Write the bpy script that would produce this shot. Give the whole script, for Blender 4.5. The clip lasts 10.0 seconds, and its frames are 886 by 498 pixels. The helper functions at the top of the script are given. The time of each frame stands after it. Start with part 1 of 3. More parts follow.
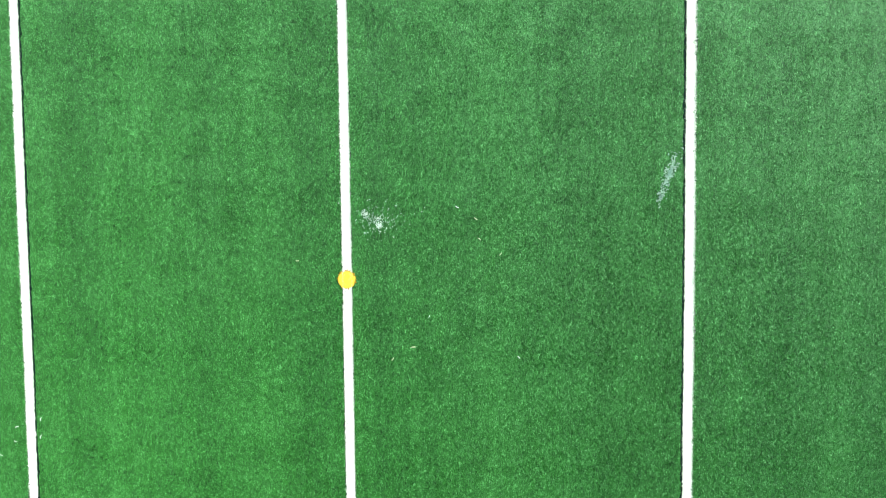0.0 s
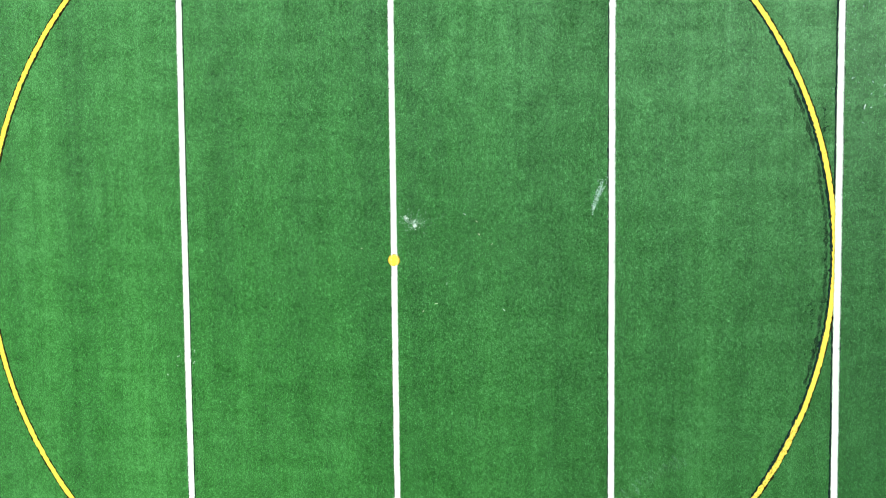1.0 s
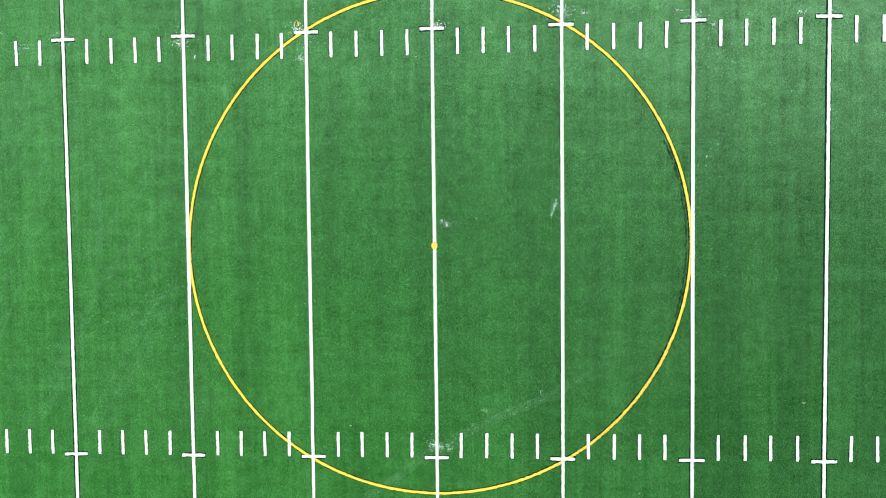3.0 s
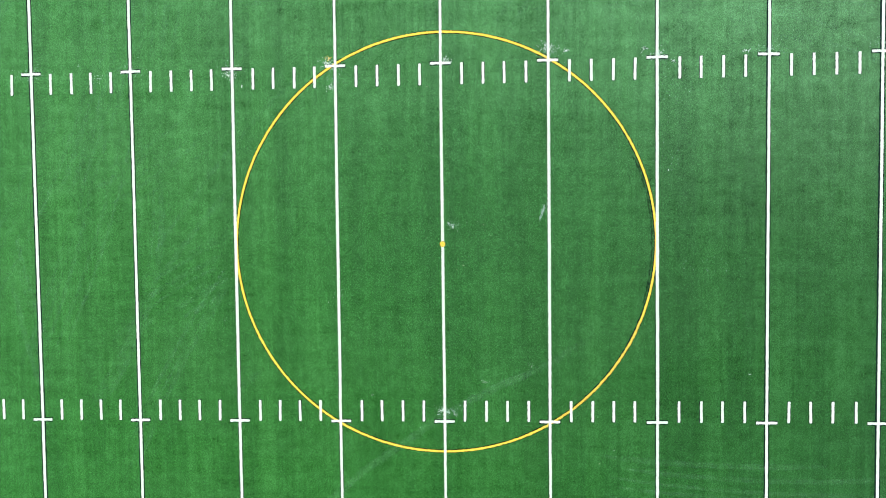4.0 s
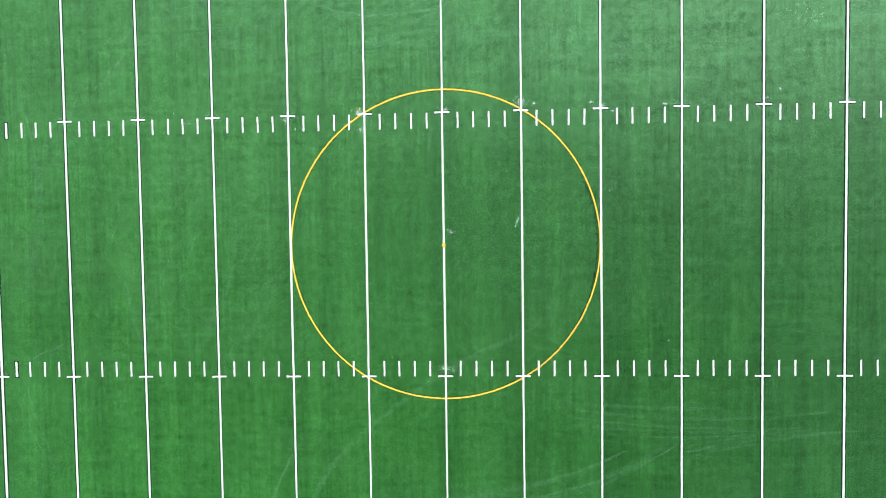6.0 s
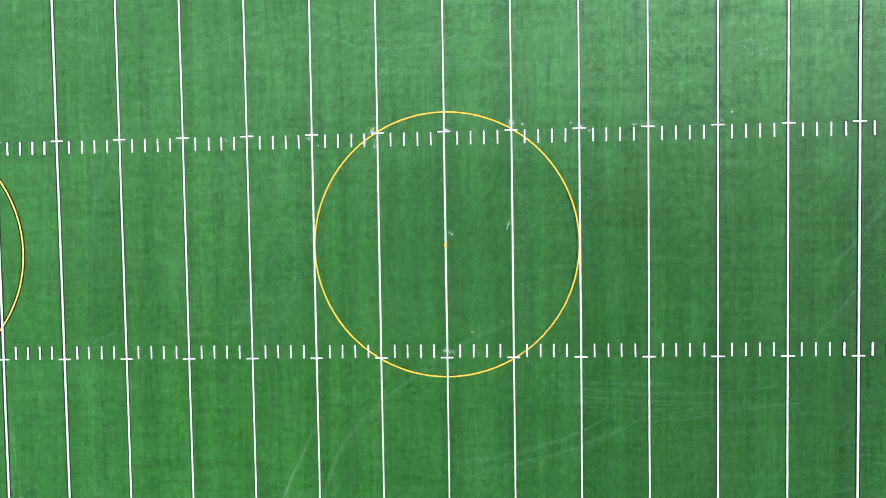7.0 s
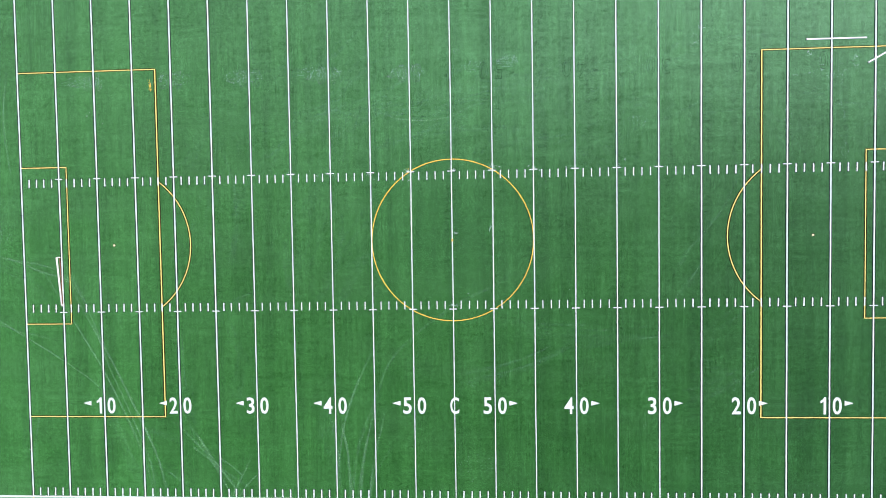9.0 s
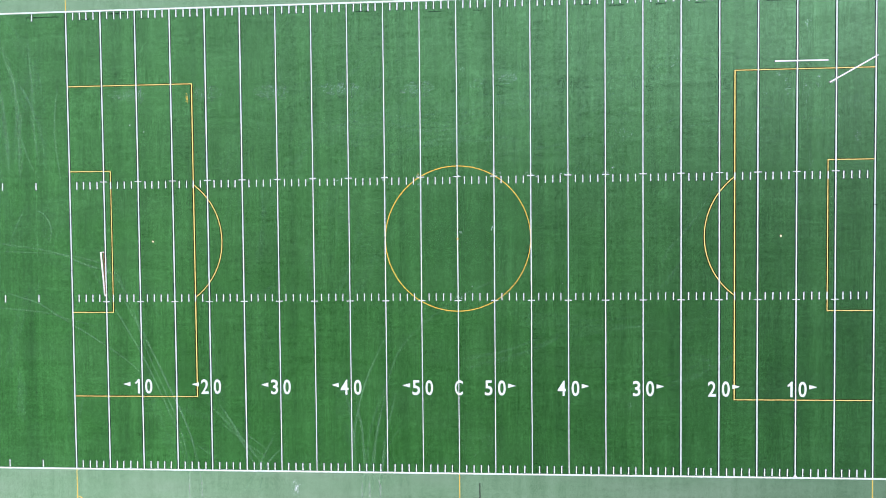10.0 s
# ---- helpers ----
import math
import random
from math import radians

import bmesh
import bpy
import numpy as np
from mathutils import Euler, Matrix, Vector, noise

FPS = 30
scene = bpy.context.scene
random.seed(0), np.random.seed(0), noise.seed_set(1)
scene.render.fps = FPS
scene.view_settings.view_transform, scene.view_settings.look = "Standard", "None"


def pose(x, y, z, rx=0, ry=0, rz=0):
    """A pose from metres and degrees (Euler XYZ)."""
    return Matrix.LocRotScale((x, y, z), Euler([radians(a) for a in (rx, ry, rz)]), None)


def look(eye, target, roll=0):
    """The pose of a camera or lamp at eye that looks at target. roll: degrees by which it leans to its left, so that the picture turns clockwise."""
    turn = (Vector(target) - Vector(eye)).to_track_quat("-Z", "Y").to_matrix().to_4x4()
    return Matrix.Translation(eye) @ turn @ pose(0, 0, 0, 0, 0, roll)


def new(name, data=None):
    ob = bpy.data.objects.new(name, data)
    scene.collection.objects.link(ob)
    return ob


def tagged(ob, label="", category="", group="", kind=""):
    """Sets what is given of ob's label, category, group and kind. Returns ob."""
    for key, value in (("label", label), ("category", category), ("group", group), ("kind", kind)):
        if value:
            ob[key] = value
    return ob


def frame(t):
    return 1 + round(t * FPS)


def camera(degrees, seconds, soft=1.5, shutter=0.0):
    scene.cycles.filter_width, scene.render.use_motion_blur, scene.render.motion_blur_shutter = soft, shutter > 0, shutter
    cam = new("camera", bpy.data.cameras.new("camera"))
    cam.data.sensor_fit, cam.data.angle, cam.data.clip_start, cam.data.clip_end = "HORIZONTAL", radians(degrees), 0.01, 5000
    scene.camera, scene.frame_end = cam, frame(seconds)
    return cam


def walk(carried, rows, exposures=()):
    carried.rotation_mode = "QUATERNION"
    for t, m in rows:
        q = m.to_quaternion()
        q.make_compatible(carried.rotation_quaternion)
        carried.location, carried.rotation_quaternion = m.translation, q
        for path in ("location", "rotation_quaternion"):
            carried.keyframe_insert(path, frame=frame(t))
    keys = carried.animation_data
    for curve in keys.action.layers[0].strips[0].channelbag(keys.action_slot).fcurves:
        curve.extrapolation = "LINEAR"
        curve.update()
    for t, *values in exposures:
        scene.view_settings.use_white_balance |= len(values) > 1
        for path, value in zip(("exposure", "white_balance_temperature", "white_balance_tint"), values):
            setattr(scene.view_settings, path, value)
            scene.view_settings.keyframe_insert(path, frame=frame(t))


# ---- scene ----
cam = camera(82, 10.0, soft=1.0)
walk(cam, [
    (0, pose(1.650, 0.682, 6.900, -2.314, 2.678, -0.607)),
    (0.5, pose(1.596, 0.636, 8.706, -2.147, 2.680, -0.556)),
    (1, pose(1.610, 0.630, 10.833, -2.132, 2.913, -0.558)),
    (1.5, pose(1.470, 0.628, 13.107, -2.118, 2.611, -0.552)),
    (2, pose(1.377, 0.535, 15.032, -1.760, 2.697, -0.618)),
    (2.5, pose(1.324, 0.425, 16.701, -1.739, 2.849, -0.616)),
    (4, pose(1.054, 0.418, 22.082, -1.674, 2.664, -0.696)),
    (4.5, pose(1.110, 0.504, 23.966, -1.712, 2.656, -0.719)),
    (5, pose(1.294, 0.519, 25.967, -1.622, 2.798, -0.731)),
    (5.5, pose(1.347, 0.645, 28.122, -1.765, 2.695, -0.797)),
    (7, pose(1.449, 0.720, 34.998, -1.635, 2.638, -0.911)),
    (7.5, pose(1.600, 0.800, 39.582, -1.551, 2.639, -1.100)),
    (8, pose(1.767, 0.728, 45.394, -1.622, 2.734, -1.161)),
    (8.5, pose(1.736, 0.635, 51.304, -1.587, 2.797, -1.119)),
    (9, pose(1.700, 0.697, 57.380, -1.702, 2.724, -0.895)),
    (9.5, pose(1.206, 0.484, 61.694, -1.649, 2.577, -0.547)),
    (10, pose(1.275, 0.101, 63.931, -1.252, 2.778, -0.540)),
], ((0.0, 0.52, 6480, 0), (2.5, 0.30, 6440, 1), (5.0, 0.20, 6260, 3), (7.0, 0.26, 6170, 9), (8.0, 0.25, 6010, 17), (9.0, 0.18, 5850, 25), (10.0, 0.11, 5780, 29)))

YD = 0.9144
GAP = 5 * YD                 # yard lines stand five yards apart
HALF_W = 32.5 * YD           # centre of the field to a sideline
GOAL_X = 55 * YD             # centre of the field to a goal line
END_X = 75 * YD              # centre of the field to the end of the turf rolls
HASH_Y = 8.5 * YD            # centre of the field to a hash row
TOUCH_Y = 37.5 * YD          # centre of the field to the yellow touchline
RADIUS = 10 * YD             # centre circle and penalty arcs
LINE_W = 0.097
Z_YELLOW, Z_WHITE, Z_SPOT = 0.008, 0.014, 0.020

# ---- daylight ----
SUN_EL, SUN_AZ = radians(51), radians(37)     # azimuth counted from +x towards +y
world = bpy.data.worlds.new("sky")
scene.world = world
world.use_nodes = True
wn, wl = world.node_tree.nodes, world.node_tree.links
sky = wn.new("ShaderNodeTexSky")
sky.sky_type, sky.sun_disc = "NISHITA", False
sky.sun_elevation, sky.sun_rotation = SUN_EL, radians(90) - SUN_AZ
sky.air_density, sky.dust_density, sky.ozone_density = 1.0, 3.0, 1.0
wl.new(sky.outputs[0], wn["Background"].inputs[0])
wn["Background"].inputs[1].default_value = 0.082

sun = new("sun", bpy.data.lights.new("sun", "SUN"))
sun.data.energy, sun.data.angle, sun.data.color = 3.45, radians(3), (1.0, 0.96, 0.90)
sun_way = Vector((math.cos(SUN_EL) * math.cos(SUN_AZ), math.cos(SUN_EL) * math.sin(SUN_AZ), math.sin(SUN_EL)))
sun.matrix_world = look(sun_way * 200, (0, 0, 0))


# ---- materials ----
class Nodes:
    """Small helper round one node material."""

    def __init__(self, name):
        self.mat = bpy.data.materials.new(name)
        self.mat.use_nodes = True
        self.tree = self.mat.node_tree
        self.bsdf = self.tree.nodes["Principled BSDF"]
        self.out = self.tree.nodes["Material Output"]
        self.place = self.tree.nodes.new("ShaderNodeNewGeometry")

    def put(self, socket, value):
        if isinstance(value, bpy.types.NodeSocket):
            self.tree.links.new(value, socket)
        else:
            socket.default_value = value

    def noise(self, scale, detail=2.0, stretch=(1, 1, 1), rough=0.5, turn=0.0, shift=0.0, distort=0.0):
        m = self.tree.nodes.new("ShaderNodeMapping")
        m.inputs["Scale"].default_value = stretch
        m.inputs["Rotation"].default_value = (0, 0, turn)
        m.inputs["Location"].default_value = (shift, shift * 0.7, 0)
        self.put(m.inputs["Vector"], self.place.outputs["Position"])
        n = self.tree.nodes.new("ShaderNodeTexNoise")
        n.inputs["Scale"].default_value, n.inputs["Detail"].default_value = scale, detail
        n.inputs["Roughness"].default_value, n.inputs["Distortion"].default_value = rough, distort
        self.put(n.inputs["Vector"], m.outputs[0])
        return n.outputs["Fac"]

    def math(self, op, a, b=0.0, clamp=False):
        n = self.tree.nodes.new("ShaderNodeMath")
        n.operation, n.use_clamp = op, clamp
        self.put(n.inputs[0], a)
        self.put(n.inputs[1], b)
        return n.outputs[0]

    def span(self, value, lo, hi, a=0.0, b=1.0):
        n = self.tree.nodes.new("ShaderNodeMapRange")
        self.put(n.inputs[0], value)
        for k, v in zip((1, 2, 3, 4), (lo, hi, a, b)):
            n.inputs[k].default_value = v
        return n.outputs[0]

    def mix(self, fac, a, b, blend="MIX"):
        n = self.tree.nodes.new("ShaderNodeMix")
        n.data_type, n.blend_type = "RGBA", blend
        self.put(n.inputs["Factor"], fac)
        for s, v in (("A", a), ("B", b)):
            sock = [i for i in n.inputs if i.name == s and i.type == "RGBA"][0]
            self.put(sock, v if isinstance(v, bpy.types.NodeSocket) else (*v, 1))
        return [o for o in n.outputs if o.type == "RGBA"][0]

    def bright(self, colour, factor):
        """colour times a grey factor socket"""
        n = self.tree.nodes.new("ShaderNodeVectorMath")
        n.operation = "SCALE"
        self.put(n.inputs[0], colour)
        self.put(n.inputs["Scale"], factor)
        return n.outputs[0]

    def bump(self, height, strength, distance):
        n = self.tree.nodes.new("ShaderNodeBump")
        n.inputs["Strength"].default_value, n.inputs["Distance"].default_value = strength, distance
        self.put(n.inputs["Height"], height)
        self.put(self.bsdf.inputs["Normal"], n.outputs[0])

    def finish(self, colour, rough=0.7, spec=0.3, metal=0.0, fuzz=0.0):
        self.bsdf.inputs["Diffuse Roughness"].default_value = fuzz
        self.put(self.bsdf.inputs["Base Color"], colour if isinstance(colour, bpy.types.NodeSocket) else (*colour, 1))
        self.put(self.bsdf.inputs["Roughness"], rough)
        self.bsdf.inputs["Specular IOR Level"].default_value = spec
        self.bsdf.inputs["Metallic"].default_value = metal
        return self.mat

    def patchy(self, cover):
        """lets what lies below show through where cover is low"""
        clear = self.tree.nodes.new("ShaderNodeBsdfTransparent")
        m = self.tree.nodes.new("ShaderNodeMixShader")
        self.put(m.inputs[0], cover)
        self.put(m.inputs[1], clear.outputs[0])
        self.put(m.inputs[2], self.bsdf.outputs[0])
        self.put(self.out.inputs["Surface"], m.outputs[0])


def turf_material(name, dark, mid, pale, sheen, patch, worn, fuzz):
    n = Nodes(name)
    info = n.tree.nodes.new("ShaderNodeObjectInfo")
    blades = n.noise(104, 3, stretch=(1, 0.6, 1), rough=0.66, distort=0.6)
    tufts = n.noise(44, 2, stretch=(1, 0.45, 1), shift=3.1)
    clumps = n.noise(2.2, 3, shift=7.7)
    brushed = n.noise(1.6, 3, stretch=(1, 0.035, 1), shift=1.3)          # combed along y
    ripples = n.noise(1.3, 2, stretch=(0.09, 1, 1), shift=5.2, distort=1.4)
    broad = n.noise(0.075, 3, shift=2.4)
    rolls = n.noise(0.42, 1, stretch=(1, 0.004, 1), shift=9.0)           # tone of the rolls
    grain = n.math("ADD", n.span(blades, 0.27, 0.73, -0.62, 0.62), n.span(tufts, 0.3, 0.7, -0.30, 0.30))
    knots = n.noise(15, 2, stretch=(1, 0.6, 1), rough=0.6, shift=12.3)
    combed = n.noise(6.5, 1, stretch=(1, 0.03, 1), shift=15.9)           # rows of stitches
    grain = n.math("ADD", grain, n.span(knots, 0.3, 0.7, -0.13, 0.13))
    wear = n.math("ADD", n.span(clumps, 0.3, 0.7, -0.06, 0.06), n.span(brushed, 0.3, 0.7, -0.06, 0.06))
    wear = n.math("ADD", wear, n.span(combed, 0.3, 0.7, -0.045, 0.045))
    wear = n.math("ADD", wear, n.span(ripples, 0.3, 0.7, -0.042, 0.042))
    hatch = n.math("ADD", n.span(n.noise(5.0, 2, stretch=(1, 0.22, 1), shift=2.9, distort=0.5), 0.3, 0.7, -0.045, 0.045),
                   n.span(n.noise(4.4, 2, stretch=(0.2, 1, 1), shift=6.1, distort=0.8), 0.3, 0.7, -0.018, 0.018))
    wear = n.math("ADD", wear, hatch)
    wear = n.math("ADD", wear, n.span(n.noise(0.5, 2, stretch=(1, 0.6, 1), shift=17.0), 0.3, 0.7, -0.045, 0.045))
    swaths = n.noise(0.62, 0, stretch=(1, 0.002, 1), shift=23.7)           # passes of the grooming brush
    wear = n.math("ADD", wear, n.span(swaths, 0.44, 0.56, -0.035, 0.035))
    wear = n.math("ADD", wear, n.span(broad, 0.3, 0.7, -0.06, 0.06))
    wear = n.math("ADD", wear, n.span(rolls, 0.35, 0.65, -0.04, 0.04))
    wear = n.math("ADD", wear, n.span(info.outputs["Random"], 0, 1, -0.03, 0.03))
    tone = n.math("ADD", n.math("ADD", grain, wear), 0.5, clamp=True)
    colour = n.mix(n.span(tone, 0.0, 0.5), dark, mid)
    colour = n.mix(n.span(tone, 0.5, 1.0), colour, pale)
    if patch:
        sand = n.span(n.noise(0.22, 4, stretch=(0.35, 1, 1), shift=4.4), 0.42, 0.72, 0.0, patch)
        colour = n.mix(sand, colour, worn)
    tip = n.span(n.noise(62, 1, shift=8.8), 0.64, 0.78, 0.0, 0.42)       # pale fibre tips
    colour = n.mix(tip, colour, (0.18, 0.42, 0.18))
    n.bump(blades, 0.45, 0.010)
    n.bsdf.inputs["Specular Tint"].default_value = (0.43, 1.0, 0.54, 1)
    n.bsdf.inputs["IOR"].default_value = 1.5
    n.bsdf.inputs["Sheen Weight"].default_value = fuzz                      # standing fibres show their sides at a slant
    n.bsdf.inputs["Sheen Roughness"].default_value = 0.45
    n.bsdf.inputs["Sheen Tint"].default_value = (0.42, 1.0, 0.50, 1)
    nap = n.tree.nodes.new("ShaderNodeCombineXYZ")                        # the nap leans towards +x, its broad sides shine that way
    for k, v in enumerate((0.58, 0.06, 0.81)):
        nap.inputs[k].default_value = v
    n.put(n.bsdf.inputs["Coat Normal"], nap.outputs[0])
    n.bsdf.inputs["Coat Weight"].default_value, n.bsdf.inputs["Coat Roughness"].default_value = fuzz * 0.16, 0.62
    across = n.tree.nodes.new("ShaderNodeCombineXYZ")                     # fibres combed along y shine broadly across x
    across.inputs[0].default_value = 1.0
    n.put(n.bsdf.inputs["Tangent"], across.outputs[0])
    n.bsdf.inputs["Anisotropic"].default_value = 0.76
    mat = n.finish(colour, 0.55, sheen, fuzz=1.0)
    shine = n.math("ADD", n.span(blades, 0.30, 0.70, 0.15, 1.7), n.span(knots, 0.3, 0.7, -0.30, 0.30))
    shine = n.math("ADD", shine, n.span(ripples, 0.3, 0.7, -0.15, 0.15))
    shine = n.math("ADD", shine, n.span(combed, 0.3, 0.7, -0.16, 0.16))
    shine = n.math("ADD", shine, n.span(clumps, 0.3, 0.7, -0.28, 0.28))
    shine = n.math("MAXIMUM", n.math("MULTIPLY", shine, sheen), 0.02)
    n.put(n.bsdf.inputs["Specular IOR Level"], shine)
    return mat


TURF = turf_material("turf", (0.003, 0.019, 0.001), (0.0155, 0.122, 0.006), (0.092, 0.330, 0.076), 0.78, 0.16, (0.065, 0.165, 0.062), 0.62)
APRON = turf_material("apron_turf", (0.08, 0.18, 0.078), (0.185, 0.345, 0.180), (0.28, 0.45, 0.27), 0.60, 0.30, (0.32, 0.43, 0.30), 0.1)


def fibre_material():
    n = Nodes("turf_fibre")
    r = n.place.outputs["Random Per Island"]
    c = n.mix(n.span(r, 0.0, 0.7), (0.003, 0.045, 0.001), (0.017, 0.155, 0.005))
    c = n.mix(n.span(r, 0.66, 0.95), c, (0.16, 0.50, 0.165))
    tone = n.span(n.noise(15, 2, stretch=(1, 0.6, 1), rough=0.6, shift=12.3), 0.3, 0.7, 0.62, 1.38)
    tone = n.math("ADD", tone, n.span(n.noise(1.6, 3, stretch=(1, 0.035, 1), shift=1.3), 0.3, 0.7, -0.14, 0.14))
    tone = n.math("ADD", tone, n.span(n.noise(5.0, 2, stretch=(1, 0.22, 1), shift=2.9, distort=0.5), 0.3, 0.7, -0.12, 0.12))
    tone = n.math("ADD", tone, n.span(n.noise(2.2, 3, shift=7.7), 0.3, 0.7, -0.14, 0.14))
    c = n.bright(c, tone)
    n.bsdf.inputs["Specular Tint"].default_value = (0.43, 1.0, 0.50, 1)
    across = n.tree.nodes.new("ShaderNodeCombineXYZ")
    across.inputs[0].default_value = 1.0
    n.put(n.bsdf.inputs["Tangent"], across.outputs[0])
    n.bsdf.inputs["Anisotropic"].default_value = 0.65
    return n.finish(c, 0.48, 1.0, fuzz=1.0)


FIBRE = fibre_material()


def paint_material(name, colour, worn, thin=0.35):
    n = Nodes(name)
    fibre = n.noise(70, 3, rough=0.65, distort=0.5)
    fade = n.noise(2.5, 3, stretch=(1, 1, 1), shift=2.0)
    c = n.mix(n.span(fibre, 0.22, 0.42, thin, 0.0), colour, worn)
    c = n.mix(n.span(fade, 0.55, 0.8, 0.0, 0.22), c, worn)
    n.bump(fibre, 0.4, 0.006)
    return n.finish(c, 0.75, 0.2)


WHITE = paint_material("white_line_paint", (0.79, 0.93, 0.78), (0.42, 0.56, 0.48))
YELLOW = paint_material("yellow_line_paint", (0.93, 0.69, 0.085), (0.50, 0.31, 0.03), 0.5)
SPOT = paint_material("yellow_spot_paint", (0.86, 0.64, 0.07), (0.44, 0.30, 0.02), 0.75)
LEMON = paint_material("lemon_line_paint", (0.93, 0.83, 0.21), (0.55, 0.42, 0.05), 0.45)
CREAM = paint_material("cream_spot_paint", (0.92, 0.86, 0.46), (0.55, 0.45, 0.15), 0.4)
NUMBER = paint_material("white_number_paint", (0.79, 0.92, 0.78), (0.40, 0.55, 0.43), 0.45)


# patchy colour for halo strips, which imitate sharpened edges, and small dark marks
def edge_material(name, colour):
    n = Nodes(name)
    n.patchy(n.span(n.noise(5, 3, rough=0.7), 0.30, 0.50, 0.80, 1.0))
    return n.finish(colour, 0.9, 0.1)


def worn_paint_material(name, colour, worn):
    n = Nodes(name)
    fibre = n.noise(38, 3, rough=0.65, distort=0.5)
    n.patchy(n.span(fibre, 0.36, 0.48, 0.45, 1.0))
    n.bump(fibre, 0.4, 0.006)
    return n.finish(n.mix(n.span(fibre, 0.42, 0.62), worn, colour), 0.75, 0.2)


YELLOW_WORN = worn_paint_material("worn_yellow_paint", (0.93, 0.74, 0.13), (0.78, 0.56, 0.06))


def scuff_material(name, colour, cover, scale, lo, hi):
    n = Nodes(name)
    c = n.math("MULTIPLY", n.span(n.noise(scale, 4, rough=0.7, distort=0.4), lo, hi, 0.0, 1.0),
               n.span(n.noise(0.35, 2, shift=6.0), 0.3, 0.6, 0.5, 1.0))
    n.patchy(n.math("MULTIPLY", c, cover))
    return n.finish(colour, 0.8, 0.2)


def plain_material(name, colour, rough, spec=0.4, vary=0.12, metal=0.0):
    n = Nodes(name)
    f = n.noise(9, 4, rough=0.6)
    c = n.mix(n.span(f, 0.4, 0.8, 0.0, vary * 3), colour, [v * 0.55 for v in colour])
    n.bump(n.noise(40, 2), 0.15, 0.003)
    return n.finish(c, rough, spec, metal)


NEAR_BLACK = edge_material("near_black", (0.008, 0.022, 0.019))
ORANGE = edge_material("orange_rim", (0.42, 0.24, 0.02))
RING_HALO = edge_material("brown_halo", (0.020, 0.016, 0.004))
BROWN = edge_material("olive_brown_halo", (0.020, 0.015, 0.003))
APRON_TRACK = scuff_material("apron_scuff", (0.62, 0.78, 0.60), 0.55, 1.6, 0.26, 0.60)
TRACK = scuff_material("tyre_scuff", (0.32, 0.68, 0.33), 0.30, 4.0, 0.38, 0.66)
RUB = scuff_material("tyre_rub", (0.24, 0.56, 0.26), 0.18, 7.0, 0.30, 0.62)
SOFT_RUB = scuff_material("soft_tyre_rub", (0.24, 0.56, 0.26), 0.09, 7.0, 0.30, 0.62)
TREAD = scuff_material("tread_scuff", (0.28, 0.60, 0.33), 0.26, 5.0, 0.34, 0.62)
STROKE = scuff_material("brush_stroke", (0.26, 0.60, 0.31), 0.10, 3.0, 0.34, 0.62)
GROOM = scuff_material("groomed_turf", (0.006, 0.050, 0.003), 0.13, 9.0, 0.20, 0.60)
GHOST = scuff_material("number_ghost", (0.012, 0.04, 0.025), 0.29, 4.0, 0.30, 0.55)
GHOST_PALE = scuff_material("pale_number_ghost", (0.44, 0.68, 0.50), 0.34, 3.0, 0.38, 0.60)
GROOVE = scuff_material("groove", (0.008, 0.026, 0.014), 0.70, 5.0, 0.28, 0.54)
DARK = scuff_material("dark_scuff", (0.008, 0.025, 0.018), 0.85, 3.0, 0.30, 0.55)
CRUMB = plain_material("white_crumb", (0.76, 0.90, 0.82), 0.8, 0.2)
MINT = plain_material("mint_smear", (0.56, 0.78, 0.66), 0.8, 0.2)
PALE = plain_material("pale_smear", (0.34, 0.56, 0.42), 0.8, 0.2)
STRAW = plain_material("straw", (0.60, 0.72, 0.44), 0.7, 0.3)
BAR_WHITE = plain_material("white_bar_paint", (0.84, 0.85, 0.84), 0.35, 0.5)
BAR_CREAM = plain_material("cream_bar_paint", (0.92, 0.89, 0.76), 0.4, 0.5, 0.05)
BAR_BROWN = plain_material("brown_bar", (0.20, 0.085, 0.045), 0.7, 0.3, 0.2)
BLACK = plain_material("black_rubber", (0.015, 0.015, 0.016), 0.7, 0.3)


# ---- mesh helpers ----
def mesh_from(name, verts, faces, material, smooth=False):
    me = bpy.data.meshes.new(name)
    me.from_pydata(verts, [], faces)
    me.materials.append(material)
    if smooth:
        for p in me.polygons:
            p.use_smooth = True
    me.update()
    return me


def thing(name, mesh, label, category, group="", kind="", at=None):
    ob = new(name, mesh)
    if at is not None:
        ob.matrix_basis = at
    return tagged(ob, label, category, group, kind)


def part(name, mesh, parent, label="", at=None):
    ob = new(name, mesh)
    ob.parent = parent
    if at is not None:
        ob.matrix_basis = at
    return tagged(ob, label) if label else ob


